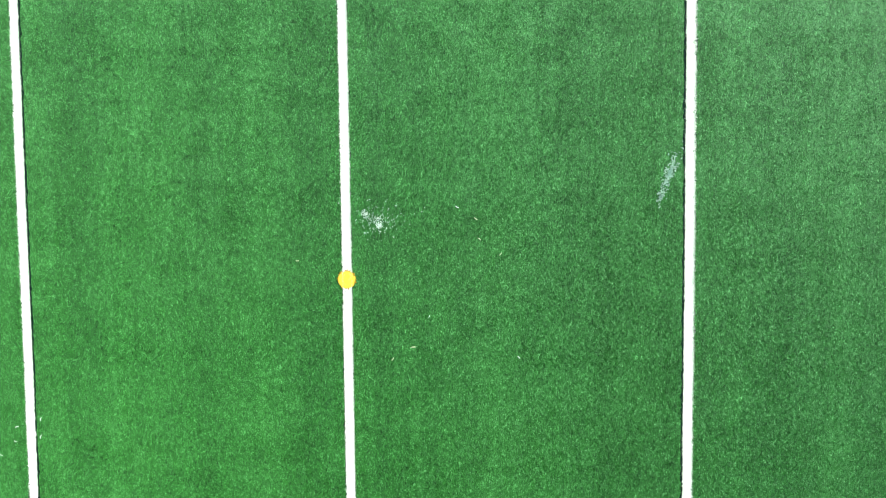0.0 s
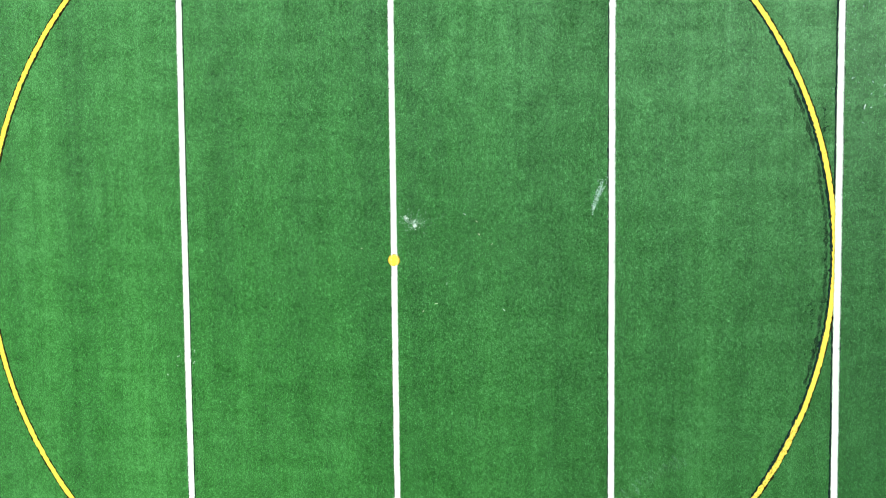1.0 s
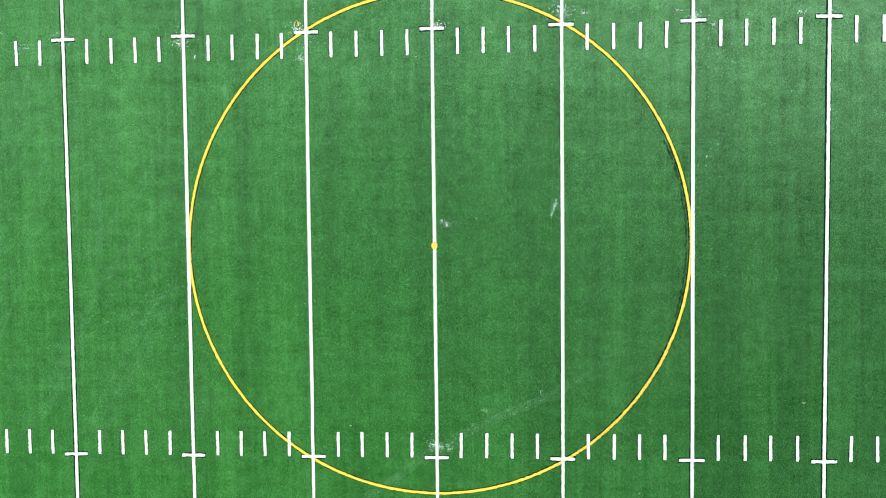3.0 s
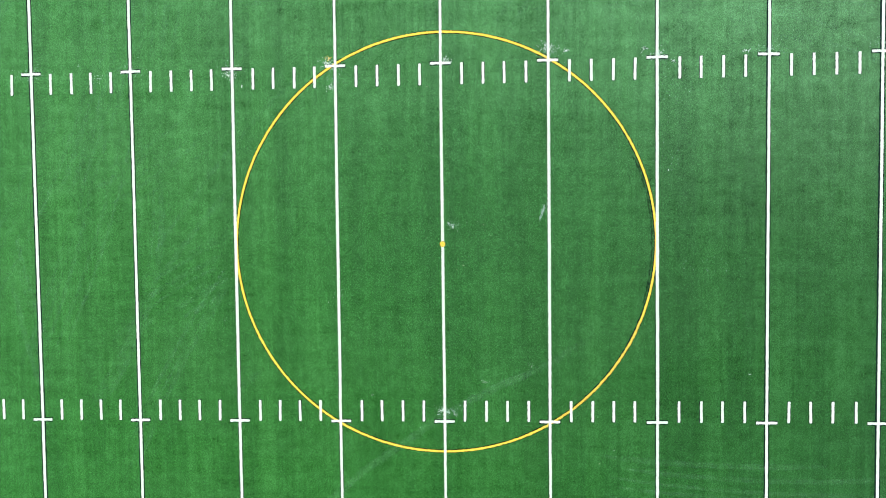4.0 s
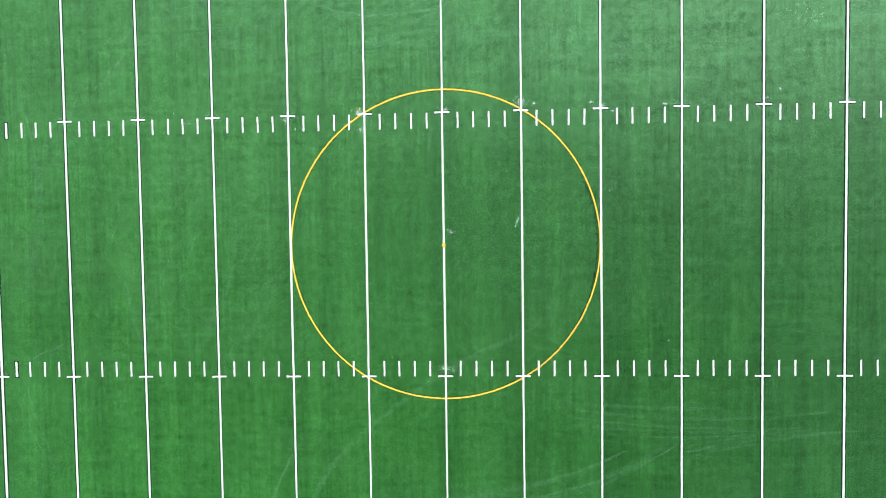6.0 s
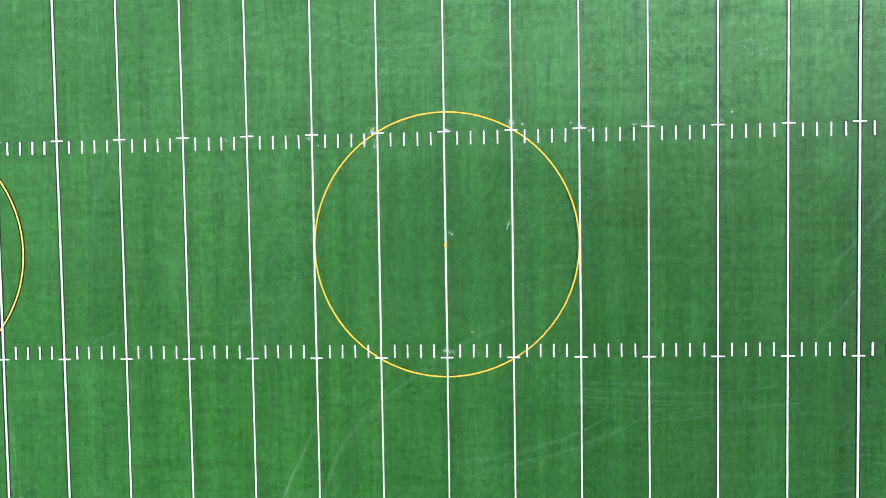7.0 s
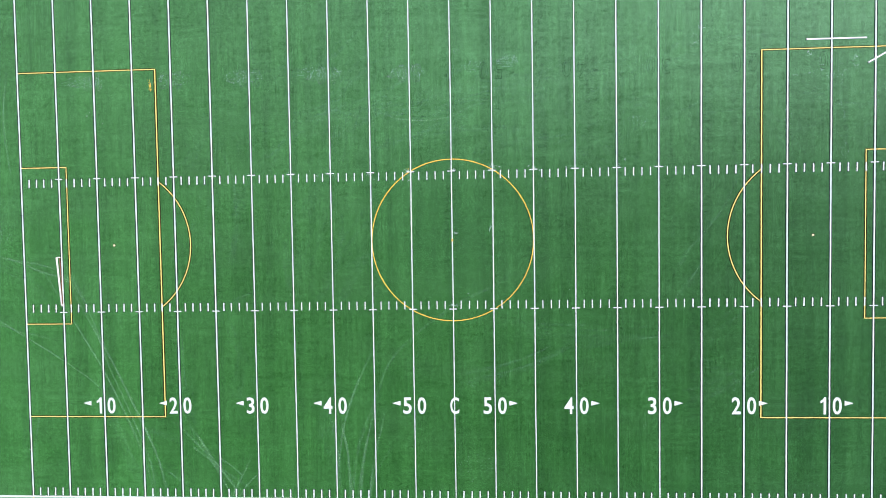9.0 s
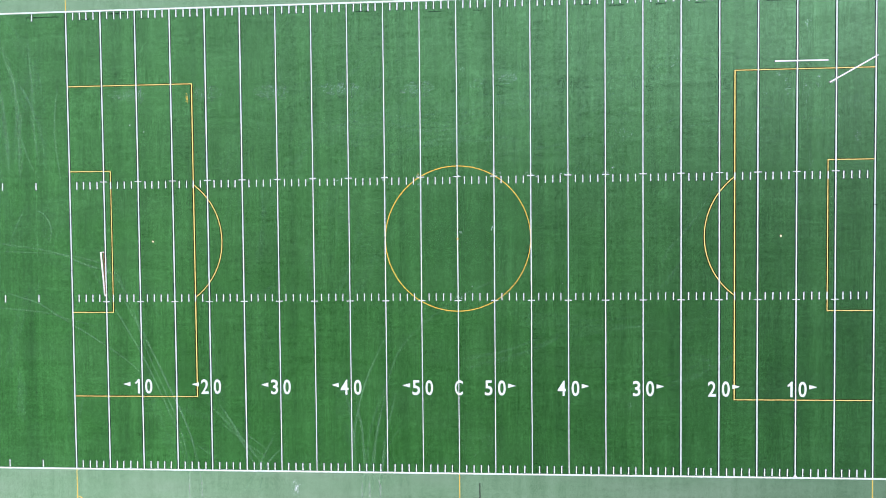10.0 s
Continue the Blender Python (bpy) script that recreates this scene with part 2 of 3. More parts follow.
def ribbon(points, width, top, rng, jag=0.006, closed=False, taper=False, low=0.001):
    """A painted band along a row of points: ragged edges, a flat top and short sides down to the turf."""
    pts = np.array(points, float)
    n = len(pts)
    if closed:
        way = np.roll(pts, -1, 0) - np.roll(pts, 1, 0)
    else:
        way = np.gradient(pts, axis=0)
    way /= np.linalg.norm(way, axis=1)[:, None] + 1e-9
    side = np.c_[-way[:, 1], way[:, 0]]
    half = np.full(n, width / 2)
    if taper:
        half *= np.clip(np.minimum(np.arange(n), np.arange(n)[::-1]) / (n * 0.15) + 0.25, 0, 1)
    slow = np.interp(np.arange(n), np.linspace(0, n, 12), rng.normal(0, jag * 0.5, 12))
    left = pts + side * (half + rng.normal(0, jag, n) + slow)[:, None]
    right = pts - side * (half + rng.normal(0, jag, n) - slow)[:, None]
    rows = []
    for k in range(n):
        rows += [(*left[k], low), (*left[k], top), (*right[k], top), (*right[k], low)]
    faces = []
    for k in range(n if closed else n - 1):
        a, b = 4 * k, 4 * ((k + 1) % n)
        for j in range(3):
            faces.append((a + j, a + j + 1, b + j + 1, b + j))
    if not closed:
        e = 4 * (n - 1)
        faces += [(3, 2, 1, 0), (e, e + 1, e + 2, e + 3)]
    return rows, faces


def straight(x0, y0, x1, y1, step):
    d = math.hypot(x1 - x0, y1 - y0)
    k = max(2, int(d / step) + 1)
    return np.c_[np.linspace(x0, x1, k), np.linspace(y0, y1, k)]


def smooth_way(points, step=0.25):
    """Catmull-Rom through the points."""
    p = [Vector(q) for q in points]
    p = [p[0] * 2 - p[1], *p, p[-1] * 2 - p[-2]]
    out = []
    for i in range(1, len(p) - 2):
        k = max(2, int((p[i + 1] - p[i]).length / step))
        for j in range(k):
            t = j / k
            a = 2 * p[i] + (p[i + 1] - p[i - 1]) * t
            b = (2 * p[i - 1] - 5 * p[i] + 4 * p[i + 1] - p[i + 2]) * t * t
            c = (3 * p[i] - p[i - 1] - 3 * p[i + 1] + p[i + 2]) * t ** 3
            out.append(tuple((a + b + c) / 2))
    return out + [tuple(p[-2])]


def band(name, x0, y0, x1, y1, width, top, material, rng, step=0.12, jag=0.006):
    return mesh_from(name, *ribbon(straight(x0, y0, x1, y1, step), width, top, rng, jag), material)


def arc_points(cx, cy, r, a0, a1, step=0.05):
    k = max(4, int(abs(a1 - a0) * r / step))
    a = np.linspace(a0, a1, k + 1)
    return np.c_[cx + r * np.cos(a), cy + r * np.sin(a)]


def disc(cx, cy, r, top, rng, k=64, jag=0.006):
    verts, faces = [(cx, cy, top)], []
    for i in range(k):
        a = 2 * math.pi * i / k
        s = r + rng.normal(0, jag)
        verts += [(cx + s * math.cos(a), cy + s * math.sin(a), top), (cx + s * math.cos(a), cy + s * math.sin(a), 0.001)]
    for i in range(k):
        a, b = 1 + 2 * i, 1 + 2 * ((i + 1) % k)
        faces += [(0, a, b), (a, a + 1, b + 1, b)]
    return verts, faces


def glyph(text, width, height, weight, top, material, outline=0.0):
    """A painted character from the built-in font, centred at the origin and scaled to width and height."""
    cu = bpy.data.curves.new("glyph", "FONT")
    cu.body, cu.size, cu.align_x, cu.offset, cu.resolution_u = text, 1.0, "CENTER", weight, 6
    if outline:
        cu.fill_mode, cu.bevel_depth, cu.bevel_resolution = "NONE", outline, 0
    else:
        cu.extrude = 0.004
    ob = bpy.data.objects.new("glyph", cu)
    scene.collection.objects.link(ob)
    bpy.context.view_layer.update()
    me = bpy.data.meshes.new_from_object(ob.evaluated_get(bpy.context.evaluated_depsgraph_get()))
    bpy.data.objects.remove(ob)
    co = np.zeros(len(me.vertices) * 3)
    me.vertices.foreach_get("co", co)
    co = co.reshape(-1, 3)
    lo, hi = co.min(0), co.max(0)
    co[:, :2] = (co[:, :2] - (lo + hi)[:2] / 2) / (hi - lo)[:2] * (width, height)
    z = (co[:, 2] - lo[2]) / (hi[2] - lo[2])
    co[:, 2] = 0.001 + z * (top - 0.001)
    me.vertices.foreach_set("co", co.ravel())
    me.materials.clear()
    me.materials.append(material)
    me.update()
    return me


rng = np.random.default_rng(5)

# ---- ground and turf ----
R = 3000.0
ground = thing("ground", mesh_from("ground", [(-R, -R, -0.012), (R, -R, -0.012), (R, R, -0.012), (-R, R, -0.012)], [(0, 1, 2, 3)], APRON),
               "pale green worn synthetic turf apron round the field", "ground", kind="structure")

field = tagged(new("playing_field"), "dark green synthetic turf field laid in rolls", "sports field", kind="structure")


def turf_roll():
    """One roll of turf, five yards wide, right across the field, with a soft rounded rim."""
    w, h, b = GAP / 2 - 0.002, HALF_W, 0.004
    v = [(-w, -h, -0.011), (w, -h, -0.011), (w, h, -0.011), (-w, h, -0.011),
         (-w, -h, -b), (w, -h, -b), (w, h, -b), (-w, h, -b),
         (-w + b, -h + b, 0), (w - b, -h + b, 0), (w - b, h - b, 0), (-w + b, h - b, 0)]
    f = [(8, 9, 10, 11)]
    for r in (0, 4):
        for i in range(4):
            j = (i + 1) % 4
            f.append((r + i, r + j, r + 4 + j, r + 4 + i))
    return mesh_from("turf_roll", v, f, TURF)


roll_mesh = turf_roll()
for i in range(-15, 15):
    part("turf_roll", roll_mesh, field, at=pose((i + 0.5) * GAP, 0, 0))

# ---- loose standing fibres round the centre, thinning outwards ----
def fibres(count, spread):
    g = np.random.default_rng(11)
    x, y = g.normal(0, spread, count) + 1.0, g.normal(0, spread * 0.7, count) + 0.4
    away = np.abs((x + GAP / 2) % GAP - GAP / 2) > LINE_W / 2 + 0.012
    away &= np.abs(np.hypot(x, y) - RADIUS + LINE_W / 2) > LINE_W / 2 + 0.012
    away &= (np.hypot(x, y) > 0.14) & (np.abs(y) < HALF_W - 0.3)
    away &= ~((np.abs(np.abs(y) - HASH_Y + 0.46) < 0.5) & (np.abs((x + YD / 2) % YD - YD / 2) < 0.09))
    x, y = x[away], y[away]
    k = len(x)
    turn = g.choice((-1, 1), k) * math.pi / 2 + g.normal(0, 0.6, k)       # mostly combed along y
    dx, dy = np.cos(turn), np.sin(turn)
    reach, up, w = g.uniform(0.010, 0.034, k), g.uniform(0.003, 0.014, k), g.uniform(0.0024, 0.0046, k)
    co = np.empty((k, 3, 3))
    co[:, 0] = np.c_[x - dy * w, y + dx * w, np.full(k, 0.0005)]
    co[:, 1] = np.c_[x + dy * w, y - dx * w, np.full(k, 0.0005)]
    co[:, 2] = np.c_[x + dx * reach, y + dy * reach, up]
    me = bpy.data.meshes.new("turf_fibres")
    me.vertices.add(3 * k)
    me.vertices.foreach_set("co", co.ravel())
    me.loops.add(3 * k)
    me.loops.foreach_set("vertex_index", np.arange(3 * k))
    me.polygons.add(k)
    me.polygons.foreach_set("loop_start", np.arange(0, 3 * k, 3))
    me.update(calc_edges=True)
    me.materials.append(FIBRE)
    return me


thing("turf_fibres", fibres(1100000, 5.8), "loose green synthetic fibres standing on the turf", "turf fibres", kind="stuff")

# ---- white football markings ----
def fringe(pts, width, count, inner=0.0):
    """White painted fibres sticking out over both edges of a stripe, most of them near the middle of the field."""
    g = np.random.default_rng(17)
    y = g.normal(0, 5.5, count)
    side = g.choice((-1, 1), count)
    x = np.interp(y, pts[:, 1], pts[:, 0]) + side * (width / 2 - g.uniform(0.000, 0.014, count))
    turn = g.normal(0, 0.9, count)
    dx, dy = side * np.cos(turn), np.sin(turn)
    reach, w = g.uniform(0.014, 0.042, count), g.uniform(0.002, 0.0045, count)
    v, f = [], []
    for k in range(count):
        b = len(v)
        v += [(x[k] - dy[k] * w[k], y[k] + dx[k] * w[k], Z_WHITE - 0.002), (x[k] + dy[k] * w[k], y[k] - dx[k] * w[k], Z_WHITE - 0.002),
              (x[k] + dx[k] * reach[k], y[k] + dy[k] * reach[k], Z_WHITE + 0.008)]
        f.append((b, b + 1, b + 2))
    ob = mesh_from("fringe", v, f, WHITE)
    return ob


for i in range(-11, 12):
    x = i * GAP
    step = 0.03 if abs(i) <= 2 else 0.08
    goal = abs(i) == 11
    pts = straight(0, -HALF_W + 0.09, 0, HALF_W - 0.09, step)
    wob = np.cumsum(rng.normal(0, 0.0006, len(pts)))
    pts[:, 0] += np.clip(wob - np.linspace(wob[0], wob[-1], len(pts)), -0.03, 0.03)
    lw = LINE_W + (0.005 * abs(i) if abs(i) < 6 else 0.048)
    # added dark strips beside the stripe imitate a sharpening halo, wider on outer lines
    wide = 0.027 + 0.0095 * abs(i) if abs(i) < 6 else 0.095 if abs(i) == 6 else 0.115
    edges = ((-1, wide), (1, wide * 0.85))
    if goal:
        line = thing("goal_line", None, "white painted goal line across the turf", "field line", "goal lines", at=pose(x, 0, 0))
    else:
        line = thing("yard_line", None, "white painted yard line across the green turf", "field line", "yard lines", at=pose(x, 0, 0))
    part("stripe", mesh_from("stripe", *ribbon(pts, lw, Z_WHITE, rng, 0.007 if abs(i) <= 2 else 0.0045), WHITE), line)
    for side, w in edges:
        edge = pts.copy()
        edge[:, 0] += side * (lw / 2 + w / 2 - 0.004)
        part("seam", mesh_from("seam", *ribbon(edge[::2], w, 0.004, rng, 0.006), NEAR_BLACK), line, "dark halo strip added beside the stripe")
    if abs(i) <= 2:
        part("fringe", fringe(pts, lw, 22000 if i == 0 else 15000), line, "loose white fibres along the stripe's edges")

for s in (-1, 1):
    me = band("sideline", -END_X, 0, END_X, 0, 0.20, Z_WHITE, WHITE, rng, 0.2, 0.008)
    thing("sideline", me, "broad white painted sideline at the turf edge", "field line", "sidelines", at=pose(0, s * HALF_W, 0))

tick_meshes = [band("stripe", 0, -0.46, 0, 0.46, 0.110, Z_WHITE, WHITE, rng, 0.05, 0.005) for _ in range(5)]
# slightly larger dark plates under the short marks, added as sharpening halos
tick_halos = [band("seam", 0, -0.475, 0, 0.475, 0.110 + 0.050, 0.004, NEAR_BLACK, rng, 0.05, 0.006) for _ in range(3)]
far_meshes = [band("stripe", 0, -0.47, 0, 0.47, 0.140, Z_WHITE, WHITE, rng, 0.06, 0.008) for _ in range(4)]
far_halos = [band("seam", 0, -0.52, 0, 0.52, 0.140 + 0.13, 0.004, NEAR_BLACK, rng, 0.08, 0.008) for _ in range(3)]
cross_meshes = [band("stripe", -0.44, 0, 0.44, 0, 0.108, Z_WHITE + 0.003, WHITE, rng, 0.05, 0.006) for _ in range(5)]
cross_halos = [band("seam", -0.46, 0, 0.46, 0, 0.108 + 0.08, 0.006, NEAR_BLACK, rng, 0.05, 0.006) for _ in range(3)]


def short_mark(name, stripes, seams, label, category, group, at):
    ob = thing(name, None, label, category, group, at=at)
    part("stripe", stripes[rng.integers(len(stripes))], ob)
    part("seam", seams[rng.integers(len(seams))], ob)


for s in (-1, 1):
    for i in range(-11, 11):
        for k in range(1, 5):
            x = i * GAP + k * YD
            jx, jr = rng.normal(0, 0.015), rng.normal(0, 0.45)
            pick = (far_meshes, far_halos) if abs(x) > 26 else (tick_meshes, tick_halos)
            short_mark("hash_mark", *pick, "short white painted hash mark on the turf", "hash mark",
                  "hash marks", at=pose(x + jx, s * (HASH_Y - 0.46), 0, rz=jr))
            short_mark("sideline_tick", far_meshes, far_halos, "short white painted tick beside the sideline", "yard tick",
                  "sideline ticks", at=pose(x + jx, s * (HALF_W - 0.62), 0, rz=jr))
    for i in range(-10, 11):
        short_mark("hash_cross", cross_meshes, cross_halos, "short white painted bar crossing a yard line", "hash bar",
              "hash bars", at=pose(i * GAP, s * HASH_Y, 0, rz=rng.normal(0, 0.5)))
    for i in (12, 13, 14):
        for e in (-1, 1):
            short_mark("end_zone_mark", far_meshes, far_halos, "lone white painted mark in the end zone", "hash mark",
                  "end zone marks", at=pose(e * i * GAP, s * (HASH_Y - 0.46), 0))
            short_mark("end_zone_tick", far_meshes, far_halos, "lone white painted tick by the end zone sideline", "yard tick",
                  "end zone ticks", at=pose(e * i * GAP, s * (HALF_W - 0.62), 0))

# ---- painted numbers, and the ghosts of those that were taken off ----
NUM_Y, NUM_H = -18.80, 1.90
DIGIT_W = {"1": 0.60, "3": 0.92, "4": 1.02}
digit_mesh = {d: glyph(d, DIGIT_W.get(d, 0.96), NUM_H, 0.014, Z_WHITE - 0.003, NUMBER) for d in "02345"}


def numeral_one(top, material, outline):
    """The built-in 1 is a bare bar when it is squeezed: a bar with a slanting flag instead."""
    p = [(0.30, 0.95), (0.10, 0.95), (-0.02, 0.76), (-0.17, 0.62), (-0.30, 0.55), (-0.30, 0.29), (-0.13, 0.37), (0.03, 0.48), (0.03, -0.95), (0.30, -0.95)]
    if outline:
        return mesh_from("numeral_one", *ribbon(p, 0.13, top, rng, 0.004, closed=True), material)
    k = len(p)
    verts = [(x, y, top) for x, y in p] + [(x, y, 0.001) for x, y in p]
    faces = [tuple(range(k))] + [(i, k + i, k + (i + 1) % k, (i + 1) % k) for i in range(k)]
    return mesh_from("numeral_one", verts, faces, material)


digit_mesh["1"] = numeral_one(Z_WHITE - 0.003, NUMBER, False)
digit_mesh["C"] = glyph("C", 1.0, NUM_H, 0.012, Z_WHITE - 0.003, NUMBER)
ghost_mesh, pale_mesh = {}, {}
for shapes, look_of in ((ghost_mesh, GHOST), (pale_mesh, GHOST_PALE)):
    shapes.update({d: glyph(d, DIGIT_W.get(d, 0.96), NUM_H, 0.012, 0.004, look_of, 0.014) for d in "02345C"})
    shapes["1"] = numeral_one(0.004, look_of, True)


def arrow_mesh(material, top):
    v = [(-0.46, 0.0), (-0.40, 0.03), (0.44, 0.27), (0.47, 0.24), (0.47, -0.24), (0.44, -0.27), (-0.40, -0.03)]
    k = len(v)
    verts = [(x, y, top) for x, y in v] + [(x, y, 0.001) for x, y in v]
    faces = [tuple(range(k))[::-1]] + [(i, (i + 1) % k, k + (i + 1) % k, k + i) for i in range(k)]
    return mesh_from("arrow", verts, faces, material)


arrow_white = arrow_mesh(NUMBER, Z_WHITE - 0.003)
arrow_ghost, arrow_pale = [mesh_from("arrow_outline", *ribbon([(-0.46, 0), (0.46, 0.26), (0.46, -0.26), (-0.46, 0)], 0.11, 0.004, rng, 0.004), m) for m in (GHOST, GHOST_PALE)]


def field_number(i, text, ghost):
    side = -1 if i < 0 else 1
    at = pose(i * GAP, -NUM_Y if ghost else NUM_Y, 0, rz=180 if ghost else 0)
    if ghost:
        tone = "pale" if i < 0 else "dark"
        ob = thing("number_ghost", None, f"faint {tone} outline where a painted {text} was removed", "removed number", "removed numbers", at=at)
    else:
        ob = thing("field_number", None, f"white painted {text} beside its yard line", "field number", "field numbers", at=at)
    shapes = (pale_mesh if i < 0 else ghost_mesh) if ghost else digit_mesh
    if text == "C":
        part("letter", shapes["C"], ob)
        return
    for k, d in enumerate(text):
        half = DIGIT_W.get(d, 0.96) / 2
        part("digit", shapes[d], ob, at=pose((-0.35 - half) if k == 0 else (0.35 + half), 0, 0))
    flip = side * (-1 if ghost else 1)          # which way the arrow points in the number's own axes
    part("arrow", (arrow_pale if i < 0 else arrow_ghost) if ghost else arrow_white, ob,
         at=pose(flip * 2.08, 0.28, 0, rz=0 if flip < 0 else 180))


for i, text in ((1, "50"), (3, "40"), (5, "30"), (7, "20"), (9, "10")):
    for s in (-1, 1):
        field_number(s * i, text, False)
        field_number(s * i, text, True)
field_number(0, "C", False)
field_number(0, "C", True)

# ---- yellow soccer markings ----
YW = 0.094
ring = thing("centre_circle", None, "large yellow painted centre circle on turf", "field line")
for a0, a1, paint, note in ((-22, 298, YELLOW, ""), (-62, -22, YELLOW_WORN, "thin worn stretch of the yellow stripe")):
    arc = arc_points(0, 0, RADIUS - YW / 2, radians(a0), radians(a1), 0.03)
    part("stripe", mesh_from("stripe", *ribbon(arc, YW, Z_YELLOW, rng, 0.012 if note else 0.007), paint), ring, note)
# brown rings along both edges imitate a coloured halo round the stripe
for r, w in ((RADIUS - YW - 0.016, 0.04), (RADIUS + 0.010, 0.03)):
    part("seam", mesh_from("seam", *ribbon(arc_points(0, 0, r, 0, 2 * math.pi, 0.05)[:-1], w, 0.004, rng, 0.008, closed=True), RING_HALO), ring, "brown halo strip added beside the stripe")
# extra dark strip along the inner edge of the circle's +x arc
part("seam", mesh_from("seam", *ribbon(arc_points(0, 0, RADIUS - YW - 0.026, radians(-50), radians(38), 0.05), 0.044, 0.005, rng, 0.012, taper=True), NEAR_BLACK), ring, "narrow dark strip along the inner side")
spot = thing("centre_spot", None, "round yellow painted centre spot on the white line", "field spot")
part("paint", mesh_from("paint", *disc(0, 0, 0.116, Z_SPOT, rng, 72, 0.006), SPOT), spot)
part("rim", mesh_from("rim", *disc(0, 0, 0.127, Z_SPOT - 0.004, rng, 72, 0.009), ORANGE), spot, "ragged brown rim of the spot")

for s in (-1, 1):
    box = thing("penalty_area", None, "thin yellow painted outline of the penalty area", "penalty area", "penalty areas", at=pose(0, 0, 0, rz=0 if s > 0 else 180))
    part("front_line", band("front_line", 37 * YD, -22 * YD, 37 * YD, 22 * YD, YW * 1.3, Z_YELLOW, LEMON, rng), box)
    for y in (-22, 22):
        part("side_line", band("side_line", 37 * YD - YW / 2, y * YD, GOAL_X - 0.07, y * YD, YW, Z_YELLOW + 0.001, LEMON, rng), box)
    # added brown strips beside the penalty area's stripes stand in for sharpening halos
    for d in (-1, 1):
        part("seam", band("seam", 37 * YD + d * 0.12, -22 * YD, 37 * YD + d * 0.12, 22 * YD, 0.13, 0.004, BROWN, rng), box, "brown halo strip added beside the stripe")
        for y in (-22, 22):
            part("seam", band("seam", 37 * YD, y * YD + d * 0.085, GOAL_X - 0.09, y * YD + d * 0.085, 0.08, 0.003, BROWN, rng), box, "brown halo strip added beside the stripe")
    area = thing("goal_area", None, "thin yellow painted outline of the goal area", "goal area", "goal areas", at=pose(0, 0, 0, rz=0 if s > 0 else 180))
    part("front_line", band("front_line", 49 * YD, -10 * YD, 49 * YD, 10 * YD, YW, Z_YELLOW, LEMON, rng), area)
    for y in (-10, 10):
        part("side_line", band("side_line", 49 * YD - YW / 2, y * YD, GOAL_X - 0.07, y * YD, YW, Z_YELLOW + 0.001, LEMON, rng), area)
    # halo strips imitated in brown round the goal area too
    for d in (-1, 1):
        part("seam", band("seam", 49 * YD + d * 0.10, -10 * YD, 49 * YD + d * 0.10, 10 * YD, 0.12, 0.004, BROWN, rng), area, "brown halo strip added beside the stripe")
        for y in (-10, 10):
            part("seam", band("seam", 49 * YD, y * YD + d * 0.08, GOAL_X - 0.09, y * YD + d * 0.08, 0.07, 0.003, BROWN, rng), area, "brown halo strip added beside the stripe")
    half = math.acos(6 / 10)
    mid = 0 if s < 0 else math.pi
    pts = arc_points(s * 43 * YD, 0, RADIUS - YW / 2, mid - half, mid + half, 0.08)
    bow = thing("penalty_arc", None, "curved yellow painted arc in front of the penalty area", "field line", "penalty arcs")
    part("stripe", mesh_from("stripe", *ribbon(pts, YW * 1.1, Z_YELLOW + 0.002, rng, 0.007), LEMON), bow)
    # the arc's sharpening halo, drawn as brown strips on both sides
    for r in (RADIUS - YW - 0.05, RADIUS + 0.05):
        edge = arc_points(s * 43 * YD, 0, r, mid - half, mid + half, 0.08)
        part("seam", mesh_from("seam", *ribbon(edge, 0.11, 0.004, rng, 0.008), BROWN), bow, "brown halo strip added beside the stripe")
    dot = thing("penalty_spot", None, "small round pale yellow painted penalty spot", "field spot", "penalty spots", at=pose(s * 43 * YD, 0, 0))
    part("paint", mesh_from("paint", *disc(0, 0, 0.13, Z_YELLOW, rng, 32), CREAM), dot)
    part("rim", mesh_from("rim", *disc(0, 0, 0.18, 0.004, rng, 32, 0.012), NEAR_BLACK), dot, "dark rim round the spot")
    thing("touchline", band("touchline", -GOAL_X, 0, GOAL_X, 0, YW, Z_YELLOW, YELLOW, rng, 0.2), "yellow painted touchline on the pale apron",
          "field line", "touchlines", at=pose(0, s * TOUCH_Y, -0.012))
    for e in (-1, 0, 1):
        me = band("line_extension", 0, HALF_W + 0.10, 0, TOUCH_Y - YW / 2, YW, Z_YELLOW, YELLOW, rng, 0.1)
        thing("line_extension", me, "yellow painted line running on across the apron", "field line", "apron lines",
              at=pose(e * GOAL_X, 0, -0.012, rz=0 if s > 0 else 180))
    for e in (-1, 1):
        a0 = math.atan2(-s, -e)
        pts = arc_points(e * GOAL_X, s * TOUCH_Y, YD, a0 - math.pi / 4, a0 + math.pi / 4, 0.05)
        thing("corner_arc", mesh_from("corner_arc", *ribbon(pts, YW, Z_YELLOW - 0.008, rng, 0.006, low=-0.011), YELLOW),
              "small yellow painted corner arc on the apron", "field line", "corner arcs")

# groove left by an older circle, just inside the painted one
groove = mesh_from("old_circle_groove", *ribbon(arc_points(-0.10, 0, RADIUS - 0.12, radians(-17), radians(24), 0.06), 0.065, 0.004, rng, 0.014), GROOVE)
thing("old_circle_groove", groove, "dark broken groove of an older circle line", "groove")

# ---- goal frames lying about ----
def tube(a, b, r, sides=14, cap=0.012):
    """A round tube from a to b with rounded ends."""
    a, b = Vector(a), Vector(b)
    d = (b - a).normalized()
    u = d.orthogonal().normalized()
    w = d.cross(u)
    stations = [(a, r * 0.7), (a + d * cap, r), (b - d * cap, r), (b, r * 0.7)]
    v, f = [], []
